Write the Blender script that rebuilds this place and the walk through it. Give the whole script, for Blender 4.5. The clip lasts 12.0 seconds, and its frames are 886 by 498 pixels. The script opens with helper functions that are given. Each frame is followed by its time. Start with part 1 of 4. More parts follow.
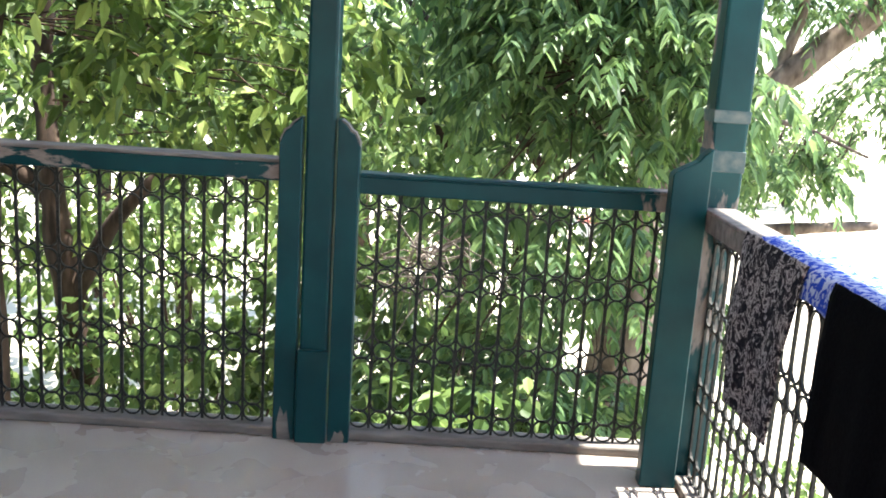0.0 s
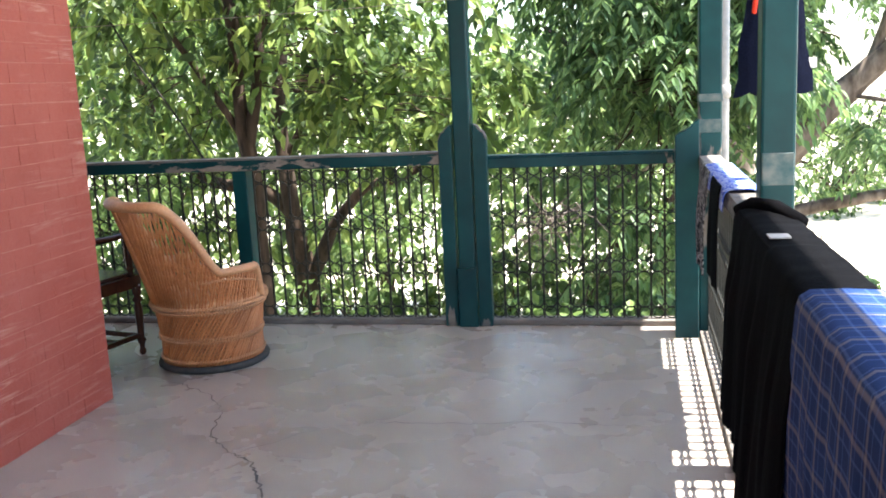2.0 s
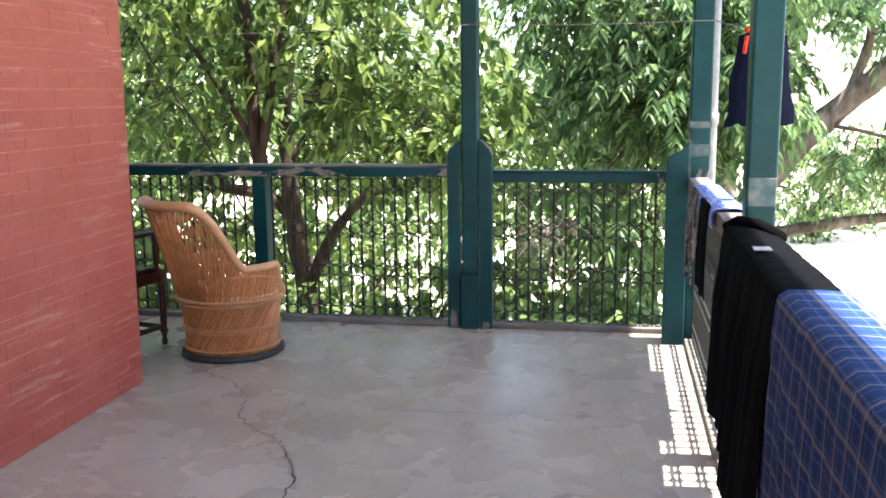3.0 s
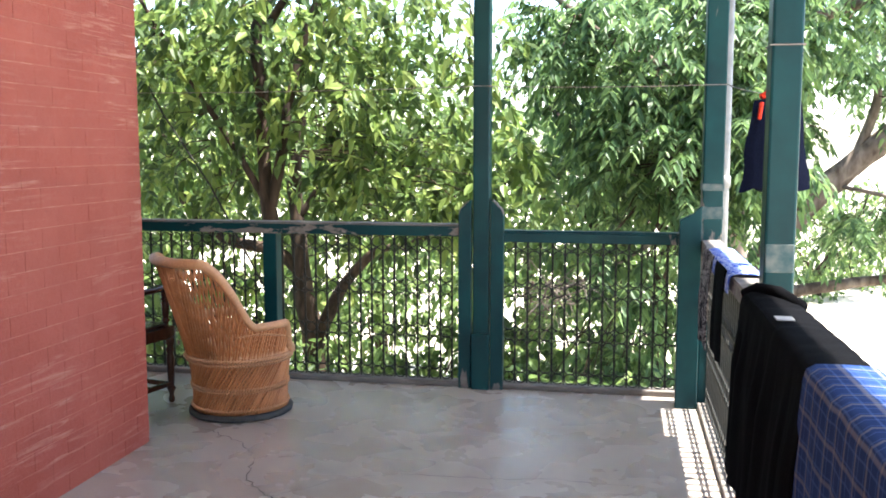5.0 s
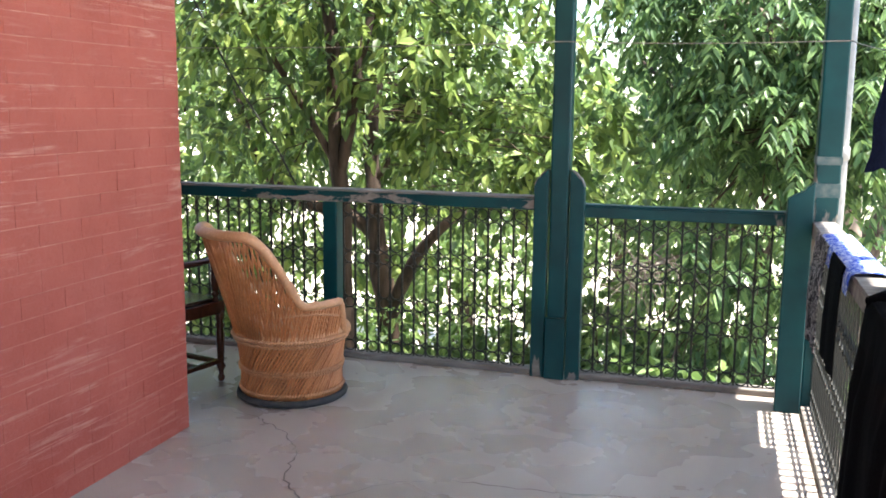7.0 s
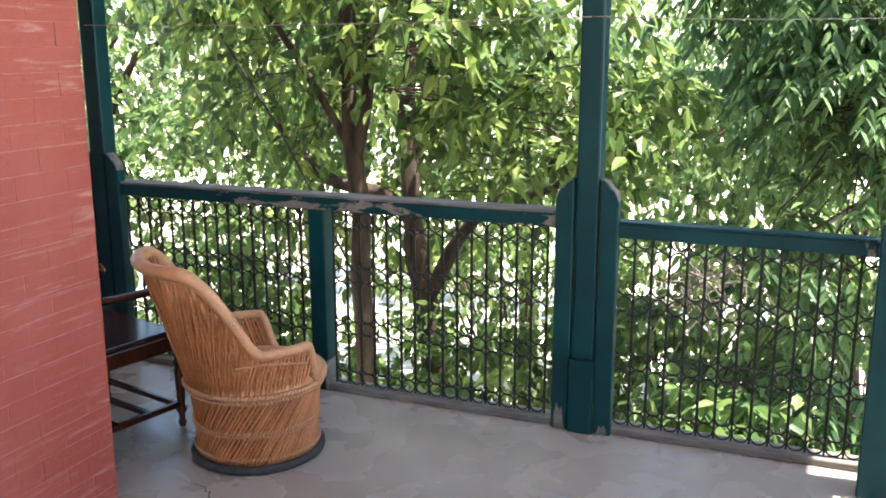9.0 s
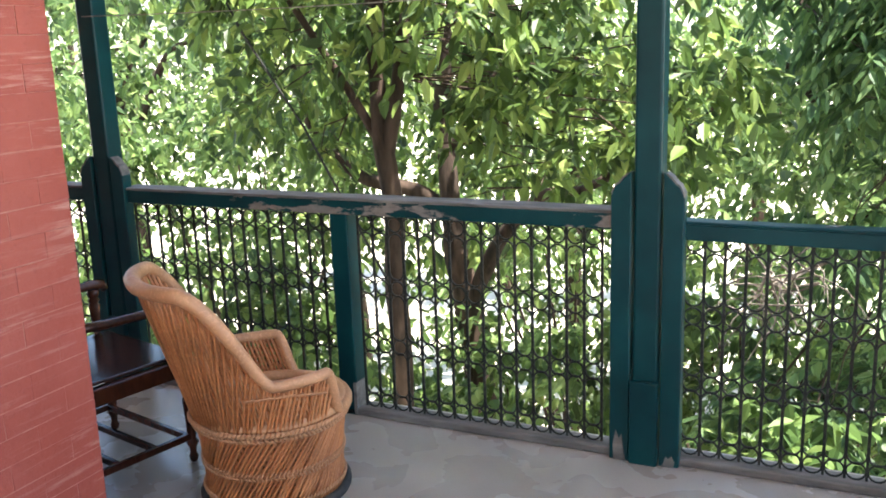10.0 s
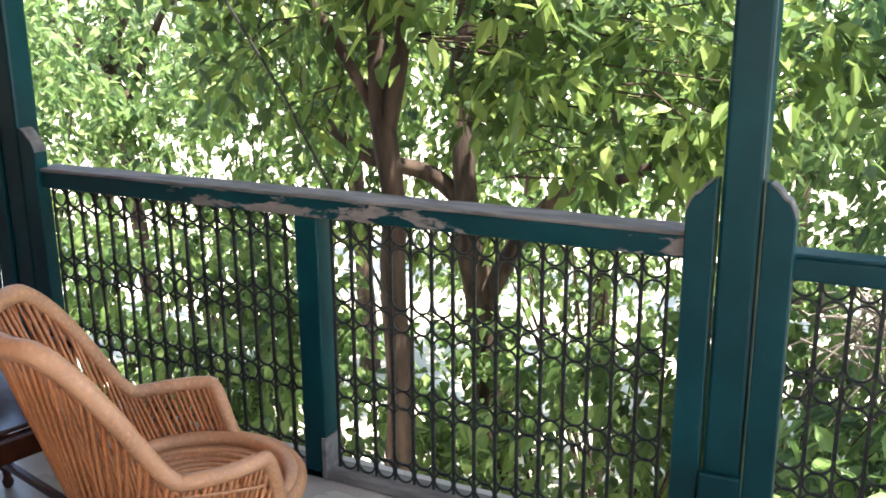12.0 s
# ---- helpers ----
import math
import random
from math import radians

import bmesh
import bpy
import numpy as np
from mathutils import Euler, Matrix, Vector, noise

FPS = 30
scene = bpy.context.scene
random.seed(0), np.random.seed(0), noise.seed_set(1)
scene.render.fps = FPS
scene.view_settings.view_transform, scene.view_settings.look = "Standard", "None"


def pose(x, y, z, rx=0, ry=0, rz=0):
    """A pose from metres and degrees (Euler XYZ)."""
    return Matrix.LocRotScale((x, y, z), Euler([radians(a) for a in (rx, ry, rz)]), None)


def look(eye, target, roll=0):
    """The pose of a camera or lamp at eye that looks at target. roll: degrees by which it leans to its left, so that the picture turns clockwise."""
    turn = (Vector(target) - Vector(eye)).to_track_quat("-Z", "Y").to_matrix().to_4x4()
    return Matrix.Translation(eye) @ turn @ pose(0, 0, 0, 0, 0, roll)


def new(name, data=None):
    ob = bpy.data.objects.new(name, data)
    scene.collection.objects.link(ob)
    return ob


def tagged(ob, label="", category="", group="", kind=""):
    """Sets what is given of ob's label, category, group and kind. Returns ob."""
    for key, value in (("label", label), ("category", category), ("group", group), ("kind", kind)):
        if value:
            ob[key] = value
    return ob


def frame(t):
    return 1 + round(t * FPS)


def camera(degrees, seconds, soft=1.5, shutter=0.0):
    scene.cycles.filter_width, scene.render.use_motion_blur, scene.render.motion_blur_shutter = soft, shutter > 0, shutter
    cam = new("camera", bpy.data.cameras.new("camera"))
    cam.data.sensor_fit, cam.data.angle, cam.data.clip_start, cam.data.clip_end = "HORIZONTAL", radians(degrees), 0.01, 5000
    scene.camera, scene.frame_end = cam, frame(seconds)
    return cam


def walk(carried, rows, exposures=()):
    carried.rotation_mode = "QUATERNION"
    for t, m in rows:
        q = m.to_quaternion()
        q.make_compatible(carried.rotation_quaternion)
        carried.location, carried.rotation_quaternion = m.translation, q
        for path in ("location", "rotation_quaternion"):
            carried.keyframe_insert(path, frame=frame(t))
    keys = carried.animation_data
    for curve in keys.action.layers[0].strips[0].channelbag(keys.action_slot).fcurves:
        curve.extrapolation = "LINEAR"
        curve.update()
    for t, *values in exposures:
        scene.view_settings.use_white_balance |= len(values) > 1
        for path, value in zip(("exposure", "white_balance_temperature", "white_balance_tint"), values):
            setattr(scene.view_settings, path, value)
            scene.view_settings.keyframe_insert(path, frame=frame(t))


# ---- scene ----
cam = camera(51.3, 12.0, soft=1.8)
PATH = [
    (0, (-0.306, 0.24, 1.399), (-0.295, 2.199, 0.994), 3.6),
    (0.5, (-0.204, -0.348, 1.309), (-0.326, 1.608, 0.911), 1.1),
    (1, (-0.008, -1.037, 1.353), (-0.254, 0.911, 0.974), -1.3),
    (1.5, (0.079, -1.393, 1.396), (-0.256, 0.542, 1.018), -1.7),
    (2, (0.225, -1.759, 1.415), (-0.183, 0.167, 1.059), -2.8),
    (2.5, (0.149, -2.131, 1.444), (-0.241, -0.201, 1.091), -2.3),
    (3, (0.147, -2.173, 1.456), (-0.217, -0.234, 1.124), -0.6),
    (5, (0.101, -2.154, 1.488), (-0.274, -0.201, 1.271), -0.0),
    (5.5, (0.115, -2.094, 1.478), (-0.273, -0.146, 1.238), -0.1),
    (6, (0.149, -1.979, 1.476), (-0.275, -0.039, 1.235), 0.3),
    (6.5, (0.18, -1.837, 1.49), (-0.392, 0.061, 1.222), 0.3),
    (7, (0.115, -1.607, 1.523), (-0.454, 0.285, 1.213), 0.6),
    (9, (0.197, -0.52, 1.749), (-0.544, 1.287, 1.315), -0.1),
    (9.5, (0.093, -0.281, 1.725), (-0.64, 1.519, 1.253), -1.5),
    (10, (0.024, -0.021, 1.692), (-0.806, 1.743, 1.246), -2.0),
    (10.5, (-0.024, 0.224, 1.661), (-0.883, 1.956, 1.152), -0.7),
    (11, (-0.164, 0.495, 1.641), (-1.02, 2.231, 1.138), -1.9),
    (11.5, (-0.242, 0.767, 1.609), (-1.033, 2.519, 1.056), -3.7),
    (12, (-0.381, 0.977, 1.613), (-1.243, 2.708, 1.103), -0.4),
]
walk(cam, [(t, look(eye, aim, roll)) for t, eye, aim, roll in PATH],
     exposures=((0, 2.5), (8.8, 2.5), (10, 2.56), (12, 2.64)))

# ---- light ----
world = bpy.data.worlds.new("world")
scene.world = world
world.use_nodes = True
wn = world.node_tree.nodes
sky = wn.new("ShaderNodeTexSky")
sky.sky_type, sky.sun_disc = "NISHITA", False
SUN_UP, SUN_FROM = radians(71), Vector((1.0, 0.08, 0.0)).normalized()
sky.sun_elevation, sky.sun_rotation = SUN_UP, math.atan2(SUN_FROM.x, SUN_FROM.y)
world.node_tree.links.new(sky.outputs[0], wn["Background"].inputs[0])
wn["Background"].inputs[1].default_value = 0.15
sun_lamp = new("sun", bpy.data.lights.new("sun", "SUN"))
sun_lamp.data.energy, sun_lamp.data.angle, sun_lamp.data.color = 5.0, radians(0.6), (1.0, 0.95, 0.87)
sun_at = SUN_FROM * math.cos(SUN_UP) + Vector((0, 0, math.sin(SUN_UP)))
sun_lamp.matrix_world = look(sun_at * 30, (0, 0, 0))

# ---- materials ----
def mat(name):
    m = bpy.data.materials.new(name)
    m.use_nodes = True
    nt = m.node_tree
    return m, nt, nt.nodes["Principled BSDF"]


def coords(nt, scale=(1, 1, 1), rot=(0, 0, 0), space="Object"):
    tc, mp = nt.nodes.new("ShaderNodeTexCoord"), nt.nodes.new("ShaderNodeMapping")
    mp.inputs["Scale"].default_value = scale
    mp.inputs["Rotation"].default_value = rot
    nt.links.new(tc.outputs[space], mp.inputs["Vector"])
    return mp.outputs[0]


def world_coords(nt, scale=(1, 1, 1)):
    g, mp = nt.nodes.new("ShaderNodeNewGeometry"), nt.nodes.new("ShaderNodeMapping")
    mp.inputs["Scale"].default_value = scale
    nt.links.new(g.outputs["Position"], mp.inputs["Vector"])
    return mp.outputs[0]


def noise_tex(nt, vec, scale, detail=4.0, rough=0.55, dist=0.0):
    n = nt.nodes.new("ShaderNodeTexNoise")
    n.inputs["Scale"].default_value, n.inputs["Detail"].default_value = scale, detail
    n.inputs["Roughness"].default_value, n.inputs["Distortion"].default_value = rough, dist
    nt.links.new(vec, n.inputs["Vector"])
    return n.outputs["Fac"]


def ramp(nt, fac, stops):
    r = nt.nodes.new("ShaderNodeValToRGB")
    els = r.color_ramp.elements
    while len(els) < len(stops):
        els.new(0.5)
    for e, (p, c) in zip(els, stops):
        e.position, e.color = p, (*c, 1) if len(c) == 3 else c
    nt.links.new(fac, r.inputs[0])
    return r.outputs[0]


def mix(nt, fac, a, b, mode="MIX"):
    m = nt.nodes.new("ShaderNodeMix")
    m.data_type, m.blend_type = "RGBA", mode
    for sock, v in ((m.inputs[0], fac), (m.inputs[6], a), (m.inputs[7], b)):
        if isinstance(v, (int, float)):
            sock.default_value = v
        elif isinstance(v, tuple):
            sock.default_value = (*v, 1)
        else:
            nt.links.new(v, sock)
    return m.outputs[2]


def bump(nt, bsdf, height, strength=0.3, dist=0.01, normal=None):
    b = nt.nodes.new("ShaderNodeBump")
    b.inputs["Strength"].default_value, b.inputs["Distance"].default_value = strength, dist
    nt.links.new(height, b.inputs["Height"])
    if normal is not None:
        nt.links.new(normal, b.inputs["Normal"])
    nt.links.new(b.outputs[0], bsdf.inputs["Normal"])
    return b.outputs[0]


def plain(name, a, b, scale=20, rough=0.6, bumps=0.2, metal=0.0, stretch=(1, 1, 1), big=2.0, gloss=0.3):
    """Two tones mixed at a fine and a coarse scale, with relief."""
    m, nt, p = mat(name)
    v = coords(nt, stretch)
    f1, f2 = noise_tex(nt, v, scale), noise_tex(nt, v, big, 3)
    c = mix(nt, ramp(nt, f1, [(0.35, (0, 0, 0)), (0.65, (1, 1, 1))]), a, b)
    c = mix(nt, ramp(nt, f2, [(0.35, (0, 0, 0)), (0.7, (0.5, 0.5, 0.5))]), c, tuple(x * 0.7 for x in a))
    nt.links.new(c, p.inputs["Base Color"])
    p.inputs["Roughness"].default_value, p.inputs["Metallic"].default_value = rough, metal
    p.inputs["Specular IOR Level"].default_value = gloss
    bump(nt, p, f1, bumps, 0.004)
    return m


def painted_wood(name, wear, stretch):
    """Teal gloss paint, chipped to grey wood; wear is the share of bare wood."""
    m, nt, p = mat(name)
    v = world_coords(nt, stretch)
    vf = world_coords(nt)
    grain = noise_tex(nt, v, 30, 5, 0.6)
    patch = noise_tex(nt, v, 3.2, 6, 0.65, 0.3)
    chips = ramp(nt, patch, [(0.66 - wear - 0.012, (0, 0, 0)), (0.66 - wear + 0.012, (1, 1, 1))])
    smear = noise_tex(nt, vf, 4, 4)
    paint = mix(nt, ramp(nt, smear, [(0.3, (0, 0, 0)), (0.75, (1, 1, 1))]), (0.0010, 0.025, 0.030), (0.003, 0.050, 0.055))
    wood = mix(nt, grain, (0.10, 0.08, 0.07), (0.30, 0.26, 0.23))
    nt.links.new(mix(nt, chips, paint, wood), p.inputs["Base Color"])
    nt.links.new(ramp(nt, chips, [(0, (0.38,) * 3), (1, (0.8,) * 3)]), p.inputs["Roughness"])
    p.inputs["Specular IOR Level"].default_value = 0.2
    h = mix(nt, 0.35, grain, mix(nt, chips, (1.0, 1.0, 1.0), (0.0, 0.0, 0.0)))
    bump(nt, p, h, 0.35, 0.003)
    return m


TEAL = painted_wood("teal_paint", -0.06, (1, 1, 0.35))
TEAL_WORN = painted_wood("teal_paint_worn", 0.12, (0.8, 2, 2))
TEAL_SIDE = painted_wood("teal_paint_side", 0.06, (1, 1, 0.35))
OLD_WOOD = plain("weathered_wood", (0.11, 0.10, 0.09), (0.24, 0.215, 0.195), 25, 0.75, 0.4, stretch=(0.25, 1, 1))
IRON = plain("dark_iron", (0.014, 0.016, 0.015), (0.050, 0.048, 0.042), 60, 0.5, 0.3, gloss=0.15)
DARK_WOOD = plain("dark_varnished_wood", (0.035, 0.011, 0.006), (0.075, 0.024, 0.012), 40, 0.22, 0.08, stretch=(1, 1, 0.2))
SEAT_WOOD = plain("polished_seat", (0.03, 0.012, 0.009), (0.05, 0.02, 0.014), 30, 0.16, 0.04)
PIPE_GREY = plain("pipe_grey", (0.20, 0.20, 0.20), (0.32, 0.31, 0.30), 14, 0.5, 0.1)
TIN = plain("tin_strap", (0.02, 0.07, 0.08), (0.16, 0.17, 0.16), 18, 0.5, 0.3)
BLACK_CLOTH = plain("black_cloth", (0.002, 0.002, 0.0025), (0.005, 0.005, 0.006), 120, 0.95, 0.5, gloss=0.03)
NAVY_CLOTH = plain("navy_cloth", (0.003, 0.004, 0.010), (0.006, 0.008, 0.02), 120, 0.95, 0.5, gloss=0.03)
RED_CLOTH = plain("red_cloth", (0.55, 0.03, 0.015), (0.65, 0.05, 0.02), 120, 0.9, 0.4)
LABEL_CLOTH = plain("label_cloth", (0.28, 0.27, 0.26), (0.40, 0.39, 0.37), 90, 0.8, 0.2)
WIRE = plain("wire", (0.2, 0.17, 0.15), (0.3, 0.27, 0.25), 60, 0.5, 0.1)
PLASTER = plain("plaster", (0.55, 0.53, 0.49), (0.65, 0.63, 0.6), 12, 0.9, 0.2)
BLUE_FRAME = plain("blue_grey_paint", (0.11, 0.15, 0.22), (0.17, 0.215, 0.29), 25, 0.5, 0.2, stretch=(1, 1, 0.3))
BARK = plain("bark", (0.020, 0.013, 0.009), (0.085, 0.056, 0.040), 14, 0.95, 1.0, stretch=(1, 1, 0.25))
BARK_PALE = plain("bark_pale", (0.060, 0.042, 0.032), (0.24, 0.19, 0.155), 9, 0.95, 0.9, stretch=(1, 1, 0.4), big=3)
TWIG = plain("dry_twig", (0.09, 0.07, 0.055), (0.19, 0.165, 0.14), 20, 0.9, 0.3)
BASE_RUBBER = plain("base_rubber", (0.02, 0.02, 0.022), (0.055, 0.052, 0.05), 30, 0.8, 0.5)
ROOF_TIN = plain("roof_metal", (0.3, 0.3, 0.3), (0.4, 0.4, 0.4), 8, 0.5, 0.1)


def concrete():
    m, nt, p = mat("polished_concrete")
    v = world_coords(nt)
    f1, f2, f3 = noise_tex(nt, v, 0.9, 3, 0.5, 0.6), noise_tex(nt, v, 3.5, 4, 0.5, 0.3), noise_tex(nt, v, 120, 3)
    c = mix(nt, ramp(nt, f1, [(0.25, (0, 0, 0)), (0.75, (1, 1, 1))]), (0.225, 0.180, 0.150), (0.375, 0.340, 0.305))
    c = mix(nt, ramp(nt, f2, [(0.35, (0, 0, 0)), (0.95, (0.32, 0.32, 0.32))]), c, (0.44, 0.41, 0.375))
    c = mix(nt, ramp(nt, f3, [(0.3, (0.16, 0.16, 0.16)), (0.5, (0, 0, 0))]), c, (0.12, 0.10, 0.095))
    nt.links.new(c, p.inputs["Base Color"])
    nt.links.new(ramp(nt, f2, [(0.3, (0.18,) * 3), (0.7, (0.36,) * 3)]), p.inputs["Roughness"])
    bump(nt, p, mix(nt, 0.6, f2, f3), 0.12, 0.004)
    return m


def red_brick():
    m, nt, p = mat("red_painted_brick")
    v = world_coords(nt)
    vs = world_coords(nt, (1, 0.10, 1.5))
    oi = nt.nodes.new("ShaderNodeObjectInfo")
    geo = nt.nodes.new("ShaderNodeNewGeometry")
    total, tone = nt.nodes.new("ShaderNodeMath"), nt.nodes.new("ShaderNodeMath")
    total.operation, tone.operation = "ADD", "FRACT"
    nt.links.new(oi.outputs["Random"], total.inputs[0])
    nt.links.new(geo.outputs["Random Per Island"], total.inputs[1])
    nt.links.new(total.outputs[0], tone.inputs[0])
    f1, f2, f3 = noise_tex(nt, v, 3, 5), noise_tex(nt, v, 45, 4, 0.65), noise_tex(nt, vs, 22, 6, 0.7, 0.8)
    base = mix(nt, tone.outputs[0], (0.262, 0.042, 0.026), (0.285, 0.047, 0.029))
    c = mix(nt, ramp(nt, f1, [(0.35, (0, 0, 0)), (0.7, (0.6, 0.6, 0.6))]), base, (0.36, 0.082, 0.058))
    scuff = mix(nt, ramp(nt, noise_tex(nt, v, 1.7, 3), [(0.42, (0, 0, 0)), (0.62, (1, 1, 1))]), (0.0, 0.0, 0.0), ramp(nt, f3, [(0.54, (0, 0, 0)), (0.72, (0.8, 0.8, 0.8))]))
    c = mix(nt, scuff, c, (0.52, 0.28, 0.23))
    c = mix(nt, ramp(nt, f2, [(0.25, (0.5, 0.5, 0.5)), (0.42, (0, 0, 0))]), c, (0.20, 0.03, 0.02))
    nt.links.new(c, p.inputs["Base Color"])
    p.inputs["Roughness"].default_value = 0.55
    bump(nt, p, mix(nt, 0.5, f2, f3), 0.8, 0.008)
    return m


def cane(name, a, b):
    m, nt, p = mat(name)
    oi = nt.nodes.new("ShaderNodeObjectInfo")
    v = coords(nt)
    f1, f2 = noise_tex(nt, v, 90, 3), noise_tex(nt, v, 6, 4)
    c = mix(nt, oi.outputs["Random"], a, b)
    c = mix(nt, ramp(nt, f2, [(0.35, (0, 0, 0)), (0.7, (0.7, 0.7, 0.7))]), c, tuple(x * 0.55 for x in a))
    c = mix(nt, ramp(nt, f1, [(0.5, (0, 0, 0)), (0.8, (0.5, 0.5, 0.5))]), c, tuple(min(1, x * 1.5) for x in b))
    nt.links.new(c, p.inputs["Base Color"])
    p.inputs["Roughness"].default_value = 0.5
    bump(nt, p, f1, 0.3, 0.003)
    return m


def leaf(name, a, b, c3):
    m, nt, p = mat(name)
    g = nt.nodes.new("ShaderNodeNewGeometry")
    col = ramp(nt, g.outputs["Random Per Island"], [(0.0, a), (0.55, b), (1.0, c3)])
    nt.links.new(col, p.inputs["Base Color"])
    p.inputs["Roughness"].default_value = 0.45
    p.inputs["Specular IOR Level"].default_value = 0.3
    tr = nt.nodes.new("ShaderNodeBsdfTranslucent")
    lit = mix(nt, 1.0, col, (1.0, 1.10, 0.62), "MULTIPLY")
    bright = nt.nodes.new("ShaderNodeBrightContrast")
    nt.links.new(lit, bright.inputs[0])
    bright.inputs["Bright"].default_value = 0.05
    nt.links.new(bright.outputs[0], tr.inputs[0])
    ms = nt.nodes.new("ShaderNodeMixShader")
    ms.inputs[0].default_value = 0.45
    nt.links.new(p.outputs[0], ms.inputs[1])
    nt.links.new(tr.outputs[0], ms.inputs[2])
    nt.links.new(ms.outputs[0], nt.nodes["Material Output"].inputs[0])
    return m


JOINT_RED = plain("painted_joint", (0.36, 0.10, 0.075), (0.50, 0.24, 0.19), 14, 0.7, 0.4)
FLOOR = concrete()
BRICK = red_brick()
CANE = cane("cane_stick", (0.36, 0.115, 0.034), (0.52, 0.205, 0.075))
CANE_ROPE = cane("cane_rope", (0.43, 0.19, 0.085), (0.54, 0.28, 0.14))
# darkened cane tone: the shade inside the hollow base, as colour
CANE_DARK = cane("cane_hollow_shade", (0.12, 0.045, 0.015), (0.17, 0.07, 0.025))
LEAF_BROAD = leaf("leaf_broad", (0.026, 0.052, 0.013), (0.095, 0.16, 0.030), (0.26, 0.32, 0.09))
LEAF_LANCE = leaf("leaf_lance", (0.028, 0.068, 0.026), (0.085, 0.16, 0.055), (0.20, 0.30, 0.12))
LEAF_BUSH = leaf("leaf_bush", (0.03, 0.062, 0.018), (0.10, 0.17, 0.042), (0.23, 0.30, 0.11))
GROUND = plain("dry_ground", (0.42, 0.37, 0.28), (0.60, 0.55, 0.44), 0.8, 0.95, 0.3, big=0.15)

# ---- building helpers ----
def part(name, bm, material, parent=None, label="", smooth=False):
    me = bpy.data.meshes.new(name)
    bm.normal_update()
    bm.to_mesh(me)
    bm.free()
    me.materials.append(material)
    if smooth:
        me.polygons.foreach_set("use_smooth", [True] * len(me.polygons))
    ob = new(name, me)
    ob.parent = parent
    return tagged(ob, label)


def shared(name, me, parent, m):
    ob = new(name, me)
    ob.parent = parent
    ob.matrix_basis = m
    return ob


def thing(name, label, category, m=Matrix(), group="", kind=""):
    ob = new(name)
    ob.matrix_basis = m
    ob.empty_display_size = 0.05
    return tagged(ob, label, category, group, kind)


def box(bm, x0, x1, y0, y1, z0, z1, bevel=0.0, m=None):
    r = bmesh.ops.create_cube(bm, size=1.0)
    vs = r["verts"]
    for v in vs:
        v.co = Vector((x0 + (v.co.x + 0.5) * (x1 - x0), y0 + (v.co.y + 0.5) * (y1 - y0), z0 + (v.co.z + 0.5) * (z1 - z0)))
        if m is not None:
            v.co = m @ v.co
    if bevel:
        es = list({e for v in vs for e in v.link_edges})
        bmesh.ops.bevel(bm, geom=es, offset=bevel, segments=2, affect="EDGES", profile=0.5)
    return bm


def boxed(*a, **k):
    return box(bmesh.new(), *a, **k)


def prism(bm, outline, y0, y1, bevel=0.0):
    """An outline in x and z, drawn out from y0 to y1."""
    vs = [bm.verts.new((x, y0, z)) for x, z in outline]
    f = bm.faces.new(vs)
    r = bmesh.ops.extrude_face_region(bm, geom=[f])
    for v in r["geom"]:
        if isinstance(v, bmesh.types.BMVert):
            v.co.y = y1
    bmesh.ops.recalc_face_normals(bm, faces=bm.faces[:])
    if bevel:
        es = [e for e in bm.edges if e.calc_face_angle(0) > 0.6]
        bmesh.ops.bevel(bm, geom=es, offset=bevel, segments=1, affect="EDGES")
    return bm


def tube(bm, pts, radii, sides=8, closed=False, wobble=0.0):
    pts = [Vector(p) for p in pts]
    n = len(pts)
    if isinstance(radii, (int, float)):
        radii = [radii] * n
    rings, ref = [], None
    for i, p in enumerate(pts):
        a, b = (pts[(i - 1) % n], pts[(i + 1) % n]) if closed else (pts[max(0, i - 1)], pts[min(n - 1, i + 1)])
        d = (b - a).normalized()
        if ref is None:
            ref = d.orthogonal().normalized()
        ref = (ref - d * ref.dot(d)).normalized()
        side = d.cross(ref)
        ring = []
        for k in range(sides):
            an = 2 * math.pi * k / sides
            r = radii[i] * (1 + wobble * noise.noise(p * 3 + Vector((k * 1.7, 0, 0))))
            ring.append(bm.verts.new(p + (ref * math.cos(an) + side * math.sin(an)) * r))
        rings.append(ring)
    for i in range(n if closed else n - 1):
        a, b = rings[i], rings[(i + 1) % n]
        for k in range(sides):
            bm.faces.new((a[k], a[(k + 1) % sides], b[(k + 1) % sides], b[k]))
    if not closed:
        bm.faces.new(rings[0][::-1])
        bm.faces.new(rings[-1])
    return bm


def tubed(*a, **k):
    return tube(bmesh.new(), *a, **k)


def lathe(bm, profile, sides=12, at=(0, 0)):
    rings = [[bm.verts.new((at[0] + r * math.cos(2 * math.pi * k / sides), at[1] + r * math.sin(2 * math.pi * k / sides), z)) for k in range(sides)]
             for r, z in profile]
    for a, b in zip(rings, rings[1:]):
        for k in range(sides):
            bm.faces.new((a[k], a[(k + 1) % sides], b[(k + 1) % sides], b[k]))
    bm.faces.new(rings[0][::-1])
    bm.faces.new(rings[-1])
    return bm


